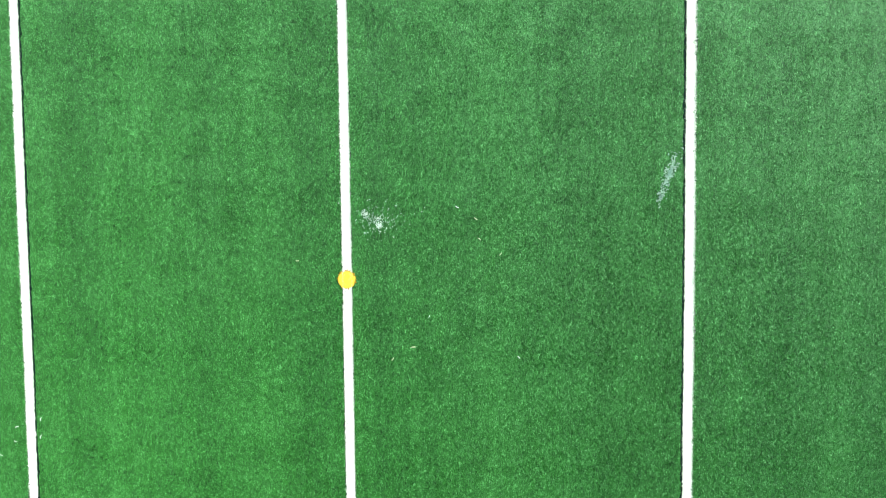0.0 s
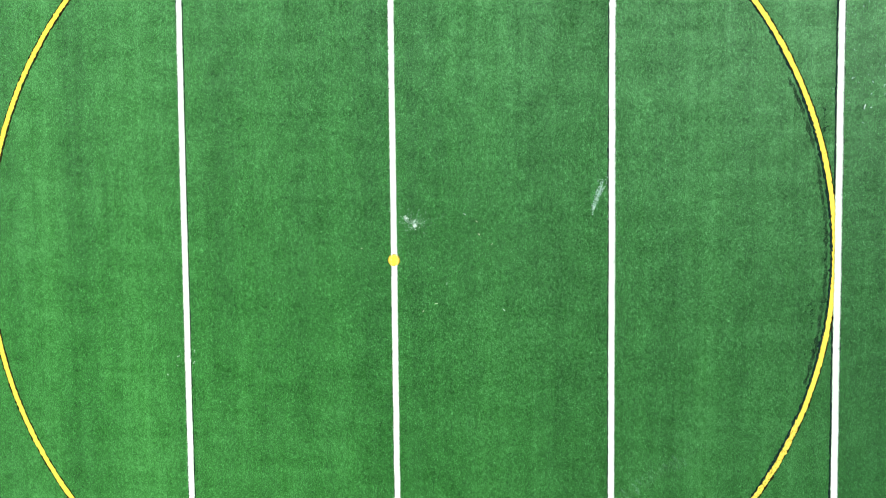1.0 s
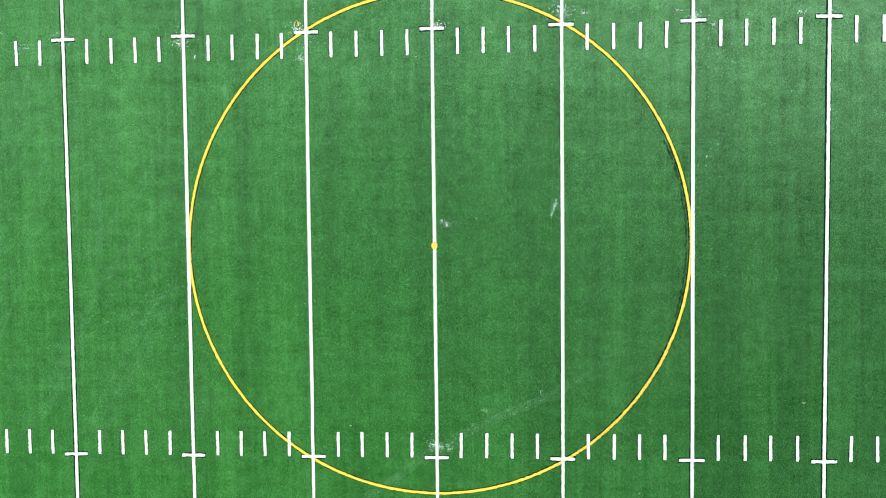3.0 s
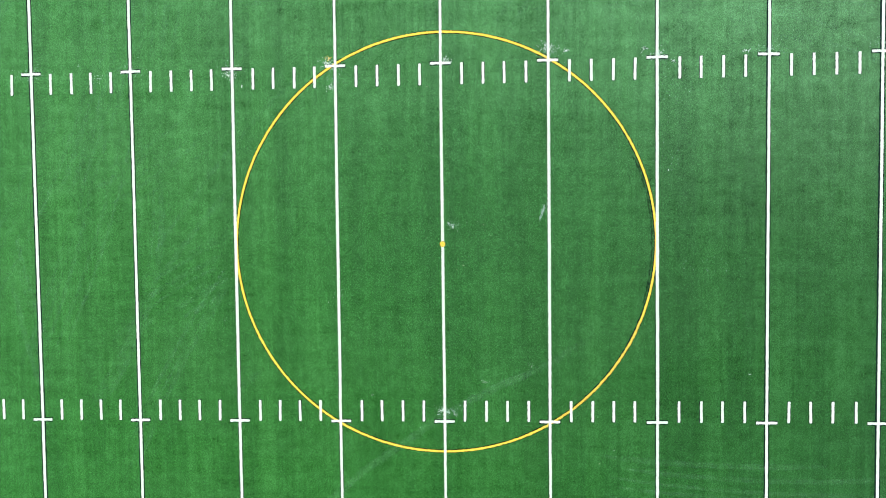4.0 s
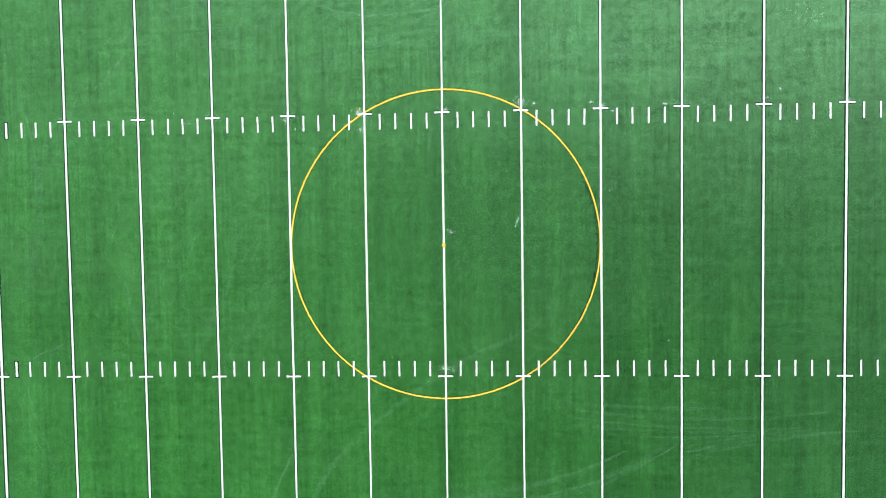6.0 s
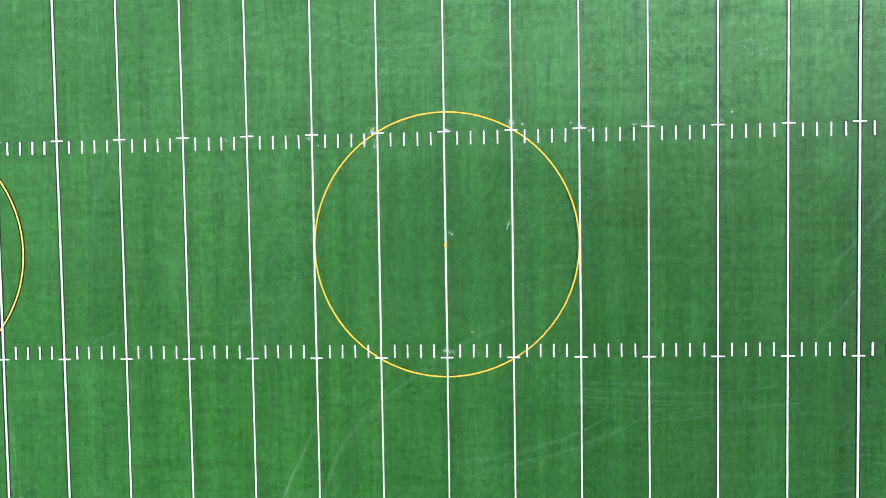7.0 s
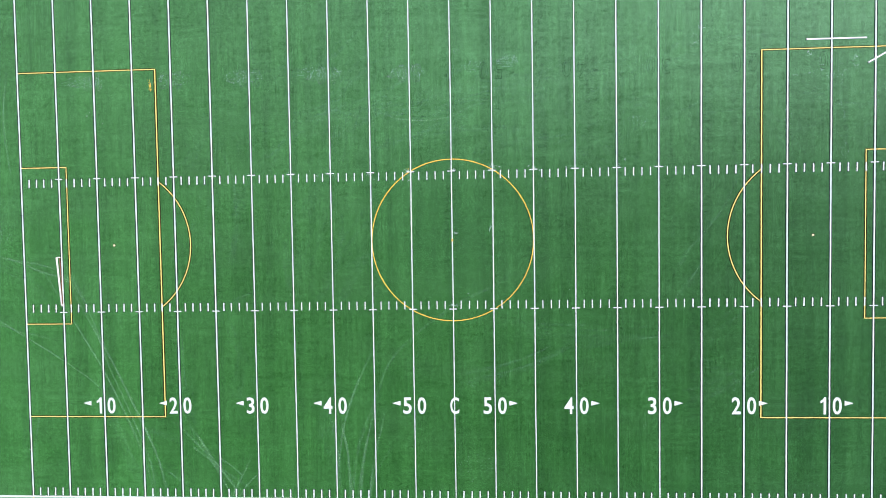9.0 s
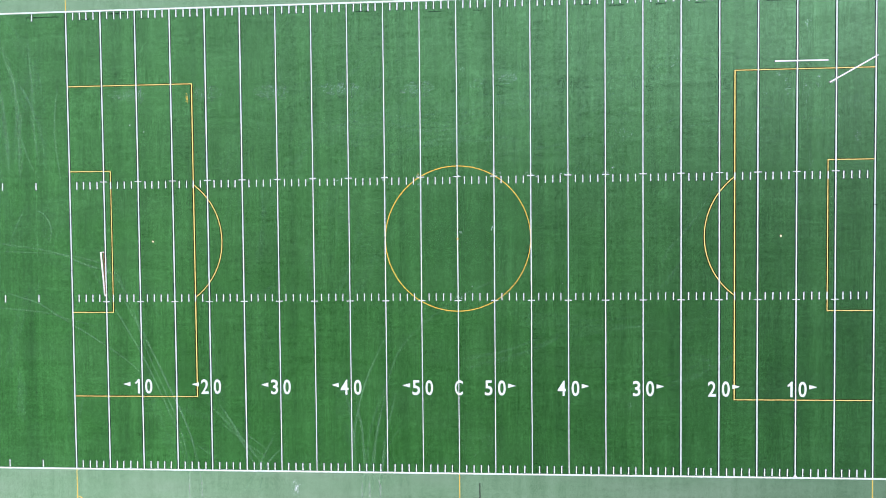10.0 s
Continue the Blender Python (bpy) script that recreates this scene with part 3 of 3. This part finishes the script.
    for c, q in stations:
        v += [tuple(c + (u * math.cos(t) + w * math.sin(t)) * q) for t in (2 * math.pi * k / sides for k in range(sides))]
    for s in range(3):
        for k in range(sides):
            j = (k + 1) % sides
            f.append((s * sides + k, s * sides + j, (s + 1) * sides + j, (s + 1) * sides + k))
    f += [tuple(range(sides))[::-1], tuple(range(3 * sides, 4 * sides))]
    return v, f


def beam(x0, x1, width, height, round=0.02):
    """A flat lying beam with rounded edges and ends."""
    w, h, r = width / 2, height, round
    ring = [(-w, 0.0), (-w, h - r), (-w + r * 0.3, h - r * 0.3), (-w + r, h), (w - r, h), (w - r * 0.3, h - r * 0.3), (w, h - r), (w, 0.0)]
    k = len(ring)
    v, f = [], []
    for x, q in ((x0, 0.86), (x0 + r, 1.0), (x1 - r, 1.0), (x1, 0.86)):
        v += [(x, y * q, z * q) for y, z in ring]
    for s in range(3):
        for i in range(k - 1):
            f.append((s * k + i, (s + 1) * k + i, (s + 1) * k + i + 1, s * k + i + 1))
    f += [tuple(range(k)), tuple(range(3 * k, 4 * k))[::-1]]
    return v, f


def goal_bar(length, at):
    bar = thing("goal_bar", None, "long white metal goal bar lying on the turf", "goal bar", "loose goal bars", at=at)
    part("tube", mesh_from("tube", *beam(-length / 2 + 0.09, length / 2 - 0.06, 0.15, 0.06), BAR_WHITE), bar)
    part("end_fitting", mesh_from("end_fitting", *beam(-length / 2, -length / 2 + 0.092, 0.20, 0.075), BAR_WHITE), bar, "thicker white end fitting")
    part("end_cap", mesh_from("end_cap", *beam(-length / 2 - 0.05, -length / 2, 0.15, 0.06), BLACK), bar, "black rubber end cap")
    part("end_fitting", mesh_from("end_fitting", *beam(length / 2 - 0.062, length / 2, 0.165, 0.07), BAR_WHITE), bar)


goal_bar(6.25, pose(41.62, 21.08, 0, rz=-0.2))
goal_bar(6.40, pose(47.74, 19.98, 0, rz=29.2))

folded_goal = thing("folded_goal", None, "cream painted folded goal frame lying on the turf", "goal frame")
part("side_tube", mesh_from("side_tube", *tube((-46.28, -1.30, 0.09), (-45.86, -6.95, 0.09), 0.09), BAR_CREAM, True), folded_goal)
part("thin_tube", mesh_from("thin_tube", *tube((-45.94, -1.36, 0.05), (-45.76, -6.80, 0.05), 0.05), BAR_BROWN, True), folded_goal, "reddish brown inner tube")
part("end_tube", mesh_from("end_tube", *tube((-46.22, -1.30, 0.06), (-45.86, -1.32, 0.06), 0.05), BAR_CREAM, True), folded_goal)
part("end_joint", mesh_from("end_joint", *tube((-45.92, -6.98, 0.06), (-45.70, -6.98, 0.06), 0.06), BAR_CREAM, True), folded_goal)

# dark slots of the goal posts beside the goal lines
for e in (-1, 1):
    for y in (-4, 4):
        thing("post_socket", band("post_socket", -0.30, 0, 0.10, 0, 0.10, 0.019, NEAR_BLACK, rng, 0.05, 0.012),
              "short dark goal post slot at the goal line", "post socket", "post sockets", at=pose(e * GOAL_X, y * YD, 0, rz=0 if e < 0 else 180))

# ---- scuffs and tyre tracks ----
def tread(way, width, pitch=0.13):
    """Rows of short slanting bars, as a tyre's lugs press them into the fibres."""
    along = np.r_[0, np.cumsum(np.linalg.norm(np.diff(way, axis=0), axis=1))]
    v, f = [], []
    for q in np.arange(0.6, along[-1] - 0.3, pitch):
        c = np.array([np.interp(q, along, way[:, k]) for k in (0, 1)])
        d = np.array([np.interp(q + 0.05, along, way[:, k]) for k in (0, 1)]) - c
        d /= np.linalg.norm(d) + 1e-9
        side = np.array((-d[1], d[0]))
        for hand in (-1, 1):
            if rng.uniform() < 0.2:
                continue
            a, e = c + side * hand * width * 0.06, c + side * hand * width * rng.uniform(0.38, 0.52) + d * 0.05
            w = d * rng.uniform(0.016, 0.030)
            b = len(v)
            v += [(*(a - w), 0.0045), (*(e - w), 0.0045), (*(e + w), 0.0045), (*(a + w), 0.0045)]
            f.append((b, b + 1, b + 2, b + 3))
    return mesh_from("tread", v, f, TREAD)


def track(points, width, material, label="pale tyre track rubbed into the turf", z=0.002, lugs=False):
    """Several thin strands that wander beside one another and fade at their ends."""
    way = np.array(smooth_way(points))
    ob = thing("tyre_track", None, label, "tyre track", "tyre tracks")
    part("rub", mesh_from("rub", *ribbon(way, width * 1.1, 0.0025, rng, width * 0.1, taper=True, low=0.001), SOFT_RUB if lugs else RUB), ob)
    if lugs:
        tagged(part("tread", tread(way, width), ob, "pale tread bars pressed into the turf"), kind="stuff")
        return
    d = np.gradient(way, axis=0)
    d /= np.linalg.norm(d, axis=1)[:, None] + 1e-9
    for k in range(4):
        off = np.interp(np.arange(len(way)), np.linspace(0, len(way), 8), rng.normal(0, width * 0.45, 8))
        a, b = int(rng.uniform(0, 0.35) * len(way)), int(rng.uniform(0.65, 1.0) * len(way))
        p = (way + np.c_[-d[:, 1], d[:, 0]] * off[:, None])[a:max(b, a + 6)]
        h = z + 0.001 + k * 0.0012
        part("strand", mesh_from("strand", *ribbon(p, width * rng.uniform(0.12, 0.34), h + 0.001, rng, width * 0.05, taper=True, low=h), material), ob)


for pts, w in (([(6.6, -3.9), (4.4, -5.3), (2.2, -6.3), (0.3, -7.3), (-1.9, -8.8), (-4.3, -10.6), (-7.4, -13.9), (-9.2, -18.5), (-11.2, -24.0), (-12.4, -33.0)], 0.44),
               ([(-8.0, -19.5), (-9.4, -25.6), (-10.4, -33.5)], 0.30),
               ([(-9.6, -20.5), (-10.6, -26.0), (-11.3, -33.5)], 0.26),
               ([(-13.4, -19.0), (-12.4, -24.2), (-12.1, -30.0), (-12.6, -34.0)], 0.30),
               ([(-49.0, -1.2), (-45.0, -8.0), (-42.9, -11.5), (-40.0, -17.0), (-36.8, -24.4), (-34.3, -33.6)], 0.34),
               ([(-45.8, -2.9), (-41.0, -11.9), (-37.4, -19.2), (-34.9, -25.1), (-32.6, -33.4)], 0.34),
               ([(-62.0, 0.3), (-53.0, -1.2), (-48.6, -2.9), (-44.5, -4.6), (-40.3, -11.2)], 0.30),
               ([(-59.2, 26.4), (-57.8, 21.2), (-57.0, 15.4), (-56.9, 8.2)], 0.80),
               ([(-60.4, 24.0), (-59.0, 17.0), (-58.4, 9.0)], 0.70),
               ([(-51.6, 20.4), (-52.2, 14.5), (-51.5, 8.1)], 0.32),
               ([(-30.7, -21.4), (-27.8, -25.8), (-24.9, -29.5)], 0.36),
               ([(-22.2, -26.0), (-24.9, -29.0), (-26.2, -33.4)], 0.25),
               ([(-23.6, -24.5), (-25.6, -28.5), (-28.2, -33.0)], 0.25),
               ([(-33.5, -20.0), (-29.0, -24.6), (-25.5, -30.6)], 0.36),
               ([(-14.8, -18.0), (-13.6, -24.0), (-13.2, -31.0)], 0.36),
               ([(-9.4, -12.5), (-12.5, -20.0), (-13.9, -28.0)], 0.36),
               ([(-45.6, -1.8), (-42.8, -7.1), (-40.6, -13.8), (-38.3, -19.1), (-36.0, -24.9), (-35.3, -29.2), (-35.2, -33.6)], 0.22),
               ([(-44.7, -3.7), (-41.0, -11.4), (-37.3, -19.6), (-35.0, -24.8), (-34.1, -29.2), (-33.7, -33.8)], 0.22),
               ([(-61.0, -6.0), (-57.8, -7.0), (-54.8, -8.0), (-50.9, -10.4), (-47.0, -12.8), (-41.6, -16.7), (-39.8, -20.5), (-37.4, -23.9)], 0.22),
               ([(-61.5, -8.4), (-57.8, -8.7), (-53.8, -9.2), (-50.4, -10.2), (-46.4, -11.1)], 0.22),
               ([(-61.0, -1.4), (-57.5, -1.2), (-50.1, -1.8), (-45.7, -3.2), (-42.8, -6.1)], 0.2),
               ([(-31.0, -23.4), (-28.6, -25.3), (-26.7, -26.7), (-23.9, -28.6)], 0.26),
               ([(-29.1, -23.8), (-26.7, -25.5), (-24.3, -27.4)], 0.22),
               ([(-13.0, -21.8), (-12.3, -25.6), (-12.2, -34.0)], 0.22),
               ([(-10.1, -21.8), (-10.7, -25.6), (-11.9, -33.5)], 0.2),
               ([(-9.2, -19.4), (-10.2, -23.2), (-11.2, -28.4)], 0.2),
               ([(-7.1, -23.2), (-9.5, -27.5), (-10.3, -33.6)], 0.24),
               ([(-55.5, 27.4), (-55.2, 21.7), (-55.0, 15.1), (-54.2, 9.9)], 0.28),
               ([(-57.0, 14.7), (-55.6, 10.4), (-54.2, 8.0)], 0.24),
               ([(-55.6, 4.4), (-54.2, 3.9), (-53.2, 2.6), (-53.0, 0.8), (-54.0, -0.4)], 0.24),
               ([(-9.6, 15.2), (-5.0, 13.6), (0.0, 13.9), (4.6, 16.2)], 0.18)):
    track(pts, w * 0.75, TRACK, lugs=w == 0.44)
for x0, x1 in ((-35.2, -35.0), (-33.7, -33.3), (-12.4, -12.6), (-11.6, -11.4), (-10.3, -10.0)):
    track([(x0, -30.2), ((x0 + x1) / 2, -32.0), (x1, -34.2)], 0.24, APRON_TRACK, "pale tyre track on the apron turf")


# faint long strokes left by the grooming brush, in bunches that curve side by side
def strokes(bunches, cx, cy, sx, sy, heading, spread, clear=9.6, thin=0.08, wide=0.28):
    v, f = [], []
    for _ in range(bunches):
        x0, y0 = cx + rng.normal(0, sx), cy + rng.normal(0, sy)
        a0, bend, length = rng.normal(heading, spread), rng.choice((-1, 1)) * rng.uniform(0.01, 0.07), rng.uniform(5, 16)
        pitch = rng.uniform(0.22, 0.55)
        for j in range(rng.integers(2, 6)):
            a, late = a0 + rng.normal(0, 0.015), rng.uniform(-1.2, 1.2)
            x = x0 - j * pitch * math.sin(a0) + late * math.cos(a0)
            y = y0 + j * pitch * math.cos(a0) + late * math.sin(a0)
            pts = []
            for _ in range(int(length * rng.uniform(0.5, 1.0) / 0.3)):
                pts.append((x, y))
                a += bend * 0.3
                x, y = x + 0.3 * math.cos(a), y + 0.3 * math.sin(a)
            pts = [q for q in pts if abs(q[1]) < HALF_W - 0.4 and math.hypot(*q) > clear]
            if len(pts) < 6 or max(math.dist(p, q) for p, q in zip(pts, pts[1:])) > 0.5:
                continue
            h = rng.uniform(0.0012, 0.0030)
            w, g = ribbon(pts, rng.uniform(thin, wide), h + 0.0005, rng, 0.008, taper=True, low=h)
            f += [tuple(q + len(v) for q in face) for face in g]
            v += w
    thing("brush_strokes", mesh_from("brush_strokes", v, f, STROKE), "faint pale curved brush strokes in the turf", "brush strokes", "brush strokes", "stuff")


strokes(34, 0, 14, 11, 3, radians(10), 0.22)
strokes(6, 24, -3, 7, 6, radians(48), 0.3)
strokes(5, 14, -15, 10, 4, radians(8), 0.25)
strokes(24, 32, 18, 12, 5, radians(8), 0.3)
strokes(18, -20, 10, 10, 6, radians(50), 0.4)
strokes(14, -16, -2, 5, 5, radians(60), 0.4)
strokes(14, -30, -20, 14, 6, radians(120), 0.5)
strokes(9, -57, 10, 2.8, 10, radians(90), 0.09, 9.6, 0.15, 0.5)
strokes(5, -57, -14, 2.6, 8, radians(90), 0.12, 9.6, 0.15, 0.5)
strokes(5, -55.5, 1.5, 1.5, 2.5, radians(60), 0.5)

# a darker pass of the grooming brush along the inner yard line
dim = mesh_from("groomed_strip", *ribbon(straight(3.96, -HALF_W + 0.3, 3.96, HALF_W - 0.3, 0.2), 1.06, 0.0010, rng, 0.012, low=0.0004), GROOM)
thing("groomed_strip", dim, "slightly darker groomed strip along the turf", "groomed strip", kind="stuff")

# ---- crumbs of paint, straw and small litter ----
def crumbs(name, cx, cy, rx, ry, count, size, material, label, category, group, turn=0.0, even=False):
    v, f = [], []
    for _ in range(count):
        a, q = rng.uniform(0, 2 * math.pi), (math.sqrt(rng.uniform()) if even else abs(rng.normal(0, 0.5)))
        x, y = rx * q * math.cos(a), ry * q * math.sin(a)
        x, y = x * math.cos(turn) - y * math.sin(turn), x * math.sin(turn) + y * math.cos(turn)
        t, s = rng.uniform(0, math.pi), size * rng.uniform(0.4, 1.3)
        dx, dy = math.cos(t) * s, math.sin(t) * s
        b = len(v)
        z = rng.uniform(0.012, 0.022)
        v += [(x - dx, y - dy, 0.004), (x - dy * 0.35, y + dx * 0.35, z), (x + dx, y + dy, z * 0.7), (x + dy * 0.35, y - dx * 0.35, z)]
        f += [(b, b + 1, b + 2), (b, b + 2, b + 3)]
    thing(name, mesh_from(name, v, f, material), label, category, group, "stuff", at=pose(cx, cy, 0))


SPLATS = [(0.28, 0.89, 0.05, 0.04, 55, 0.014), (0.46, 0.73, 0.05, 0.07, 90, 0.015), (0.44, 0.84, 0.50, 0.24, 110, 0.011),
          (-0.12, -7.30, 0.45, 0.32, 90, 0.022), (0.45, -7.45, 0.30, 0.2, 30, 0.020), (-4.80, 6.85, 0.25, 0.22, 60, 0.024),
          (-4.9, 7.9, 0.5, 0.3, 130, 0.024), (4.57, 8.30, 0.5, 0.35, 160, 0.026), (5.35, 8.15, 0.18, 0.12, 40, 0.026),
          (-9.3, 7.5, 0.4, 0.3, 80, 0.026), (9.15, 7.9, 0.4, 0.3, 90, 0.026), (0.2, 7.9, 0.4, 0.2, 70, 0.024),
          (3.8, -5.3, 0.25, 0.2, 16, 0.022), (1.75, -6.03, 0.35, 0.12, 20, 0.020),
          (19.2, 8.6, 0.12, 0.12, 20, 0.03), (12.8, 7.95, 0.16, 0.1, 26, 0.03), (9.8, 7.6, 0.2, 0.15, 30, 0.026), (8.6, 8.15, 0.2, 0.14, 24, 0.026)]
for x, y, rx, ry, k, s in SPLATS:
    crumbs("paint_splat", x, y, rx, ry, k, s, CRUMB, "crumbly white paint splash on the turf", "paint splash", "paint splashes")
for x, y, rx, ry, k, s in [(4.33, 1.38, 0.34, 0.08, 300, 0.018), (4.22, 1.08, 0.16, 0.05, 90, 0.016)]:
    crumbs("paint_streak", x, y, rx, ry, k, s, MINT, "pale paint streak smeared beside a yard line", "paint streak", "paint streaks", radians(72))
for x, y, rx, ry, k, s in [(0.44, 0.80, 0.45, 0.26, 170, 0.011), (0.28, 0.88, 0.12, 0.10, 50, 0.011)]:
    crumbs("paint_residue", x, y, rx, ry, k, s, MINT, "scattered pale residue of removed paint", "paint residue", "paint residues")
for x, y, rx, ry, k in [(-18.3, 7.75, 0.75, 0.5, 260), (-13.7, 7.8, 0.7, 0.45, 240), (-15.2, 7.5, 0.4, 0.25, 110), (-9.2, 7.75, 0.6, 0.4, 200),
                     (-16.1, 8.1, 0.12, 0.08, 16), (4.6, 8.1, 0.7, 0.45, 240), (9.2, 7.9, 0.6, 0.35, 180), (13.8, 8.0, 0.8, 0.3, 200),
                     (18.4, 8.1, 0.6, 0.35, 170), (22.9, 7.9, 0.6, 0.4, 150), (-22.9, 7.8, 0.6, 0.4, 150), (0.1, -7.35, 0.6, 0.35, 330), (-4.6, 7.4, 0.7, 0.6, 220)]:
    crumbs("paint_residue", x, y, rx, ry, int(k * 0.55), 0.020, MINT, "scattered pale residue of removed paint", "paint residue", "paint residues")
for x, y, rx, ry, k, s in [(6.4, 19.8, 0.9, 0.7, 340, 0.08), (2.7, 19.3, 0.8, 0.8, 90, 0.07), (-4.7, 19.0, 1.5, 0.7, 260, 0.08), (-14.7, 19.1, 1.9, 0.7, 420, 0.08),
                           (-23.5, 18.9, 1.7, 0.8, 280, 0.08), (-31.5, 18.9, 1.5, 0.7, 240, 0.08), (-42.5, 18.9, 1.8, 0.7, 320, 0.08),
                           (20.2, 12.8, 1.1, 0.7, 110, 0.07), (2.2, -26.0, 1.8, 1.6, 150, 0.07), (2.0, -16.3, 0.7, 0.4, 60, 0.05),
                           (42.1, 14.2, 0.12, 0.3, 22, 0.06), (42.5, 13.1, 0.15, 0.5, 34, 0.06), (31.0, -15.9, 0.25, 0.12, 22, 0.06), (30.95, -17.0, 0.08, 0.3, 18, 0.06), (21.2, -20.9, 0.15, 0.5, 34, 0.07), (37.6, 17.3, 0.5, 0.08, 16, 0.06), (38.9, 17.55, 0.5, 0.08, 16, 0.06), (0.8, 21.0, 0.3, 0.3, 40, 0.06), (25.2, 5.2, 0.2, 0.4, 24, 0.05), (25.7, -24.7, 0.1, 0.2, 10, 0.05), (-53.8, 1.0, 1.6, 2.2, 130, 0.07), (-20.9, -31.9, 0.7, 1.3, 120, 0.08), (39.3, -27.6, 0.5, 0.2, 24, 0.07), (9.5, 4.0, 0.5, 1.3, 60, 0.04), (9.8, 6.6, 0.6, 0.9, 60, 0.04), (-9.6, -2.0, 0.4, 1.4, 40, 0.04), (11.2, -1.0, 0.9, 0.4, 40, 0.04)]:
    crumbs("paint_residue", x, y, rx * 1.35, ry, int(k * 0.5), s * 0.65, PALE, "scattered pale residue of removed paint", "paint residue", "paint residues", even=True)
crumbs("loose_infill", 8.64, -1.1, 0.18, 1.3, 110, 0.018, NEAR_BLACK, "dark loose infill crumbs beside the circle", "infill", "loose infill")
crumbs("loose_infill", 8.85, 2.6, 0.07, 0.8, 60, 0.018, NEAR_BLACK, "dark loose infill crumbs beside the circle", "infill", "loose infill")
crumbs("paint_splat", -4.85, 8.1, 0.22, 0.14, 60, 0.022, YELLOW, "crumbly yellow paint splash beside the circle", "paint splash", "paint splashes")
crumbs("paint_splat", -21.0, -31.9, 0.5, 1.1, 160, 0.06, CRUMB, "crumbly white paint splash on the apron", "paint splash", "paint splashes")
# pale mint crumbs strewn at random imitate streaky highlights on this turf
for _ in range(16):
    crumbs("paint_residue", rng.normal(42, 7), rng.uniform(9, 27), rng.uniform(0.2, 0.5), rng.uniform(0.5, 1.4), 26, 0.045, MINT,
           "scattered pale residue of removed paint", "paint residue", "paint residues", even=True)
crumbs("paint_splat", -34.42, 18.2, 0.25, 0.75, 60, 0.07, YELLOW, "crumbly yellow paint splash beside the penalty area", "paint splash", "paint splashes")


def fleck(x, y, size, turn, material, label):
    """A curled dry blade or scrap: a short bent strip with a ridge."""
    v, f = [], []
    for k in range(5):
        t = k / 4 - 0.5
        w = 0.11 * (1 - 1.5 * t * t)
        bend = 0.35 * t * t
        z = 0.018 + 0.014 * math.cos(3 * t)
        v += [(t * size, (bend - w) * size, z - 0.006), (t * size, bend * size, z), (t * size, (bend + w) * size, z - 0.006)]
    for k in range(4):
        a = 3 * k
        f += [(a, a + 3, a + 4, a + 1), (a + 1, a + 4, a + 5, a + 2)]
    thing("litter_scrap", mesh_from("litter_scrap", v, f, material), label, "litter", "litter on the turf", at=pose(x, y, 0, rz=turn))


for x, y, s, m in [(1.52, 0.97, 0.07, 0), (1.77, 0.81, 0.07, 1), (1.82, 0.54, 0.07, 1), (-0.68, 0.26, 0.06, 1), (0.90, -0.93, 0.09, 1), (0.62, -1.10, 0.07, 1),
                   (-4.44, -1.97, 0.07, 0), (-4.45, -2.22, 0.08, 0), (-4.80, -2.08, 0.08, 0), (-4.83, -2.29, 0.05, 0), (-5.05, -2.49, 0.06, 0),
                   (2.10, 0.33, 0.06, 1), (2.34, -1.07, 0.06, 0), (1.13, -0.51, 0.05, 0), (9.61, 3.04, 0.10, 0), (-8.71, 7.00, 0.14, 0), (-0.58, 6.80, 0.08, 1),
                   (-3.17, -6.61, 0.09, 0), (13.0, -5.68, 0.12, 0), (-42.05, 15.02, 0.16, 0), (-41.7, 15.4, 0.12, 0), (-40.23, 14.09, 0.14, 0),
                   (50.46, -24.1, 0.28, 1), (-50.44, -24.05, 0.30, 0), (7.3, -9.0, 0.08, 0), (6.7, -9.6, 0.09, 1)]:
    fleck(x, y, s * (0.78 if math.hypot(x, y) < 6 else 1.0), rng.uniform(0, 360), STRAW if m else CRUMB, "dry straw coloured scrap on the turf" if m else "tiny pale scrap lying on the turf")

# white diamond marker by the sideline
v = [(-0.24, 0, 0.02), (0, -0.24, 0.02), (0.24, 0, 0.02), (0, 0.24, 0.02), (0, 0, 0.05), (-0.24, 0, 0.0), (0, -0.24, 0.0), (0.24, 0, 0.0), (0, 0.24, 0.0)]
f = [(0, 1, 4), (1, 2, 4), (2, 3, 4), (3, 0, 4), (5, 6, 1, 0), (6, 7, 2, 1), (7, 8, 3, 2), (8, 5, 0, 3)]
thing("sideline_marker", mesh_from("sideline_marker", v, f, BAR_WHITE), "small white diamond marker on the sideline", "marker", at=pose(41.15, -29.55, 0.012))

# dark seams left by removed marks near the far sideline, and a slot in the apron
for x, y, w in [(-53.4, 29.1, 4.6), (-47.6, 28.7, 1.2), (-43.5, 29.3, 2.0), (-11.7, 28.6, 1.7), (-2.6, 28.3, 1.5), (2.8, 28.3, 1.2), (15.9, 28.6, 1.6), (19.7, 28.4, 1.8),
                (25.0, 28.4, 1.2), (29.8, 28.4, 1.4), (39.2, 28.4, 3.4)]:
    thing("seam_mark", band("seam_mark", -w / 2, 0, w / 2, 0, 0.14, 0.004, DARK, rng, 0.08, 0.025), "short dark seam in the turf", "seam", "turf seams", at=pose(x, y, 0))
thing("apron_slot", band("apron_slot", 0, -34.2, 0, -30.95, 0.13, -0.006, BLACK, rng, 0.08, 0.01), "narrow dark slot in the apron turf", "slot", at=pose(2.55, 0, 0))
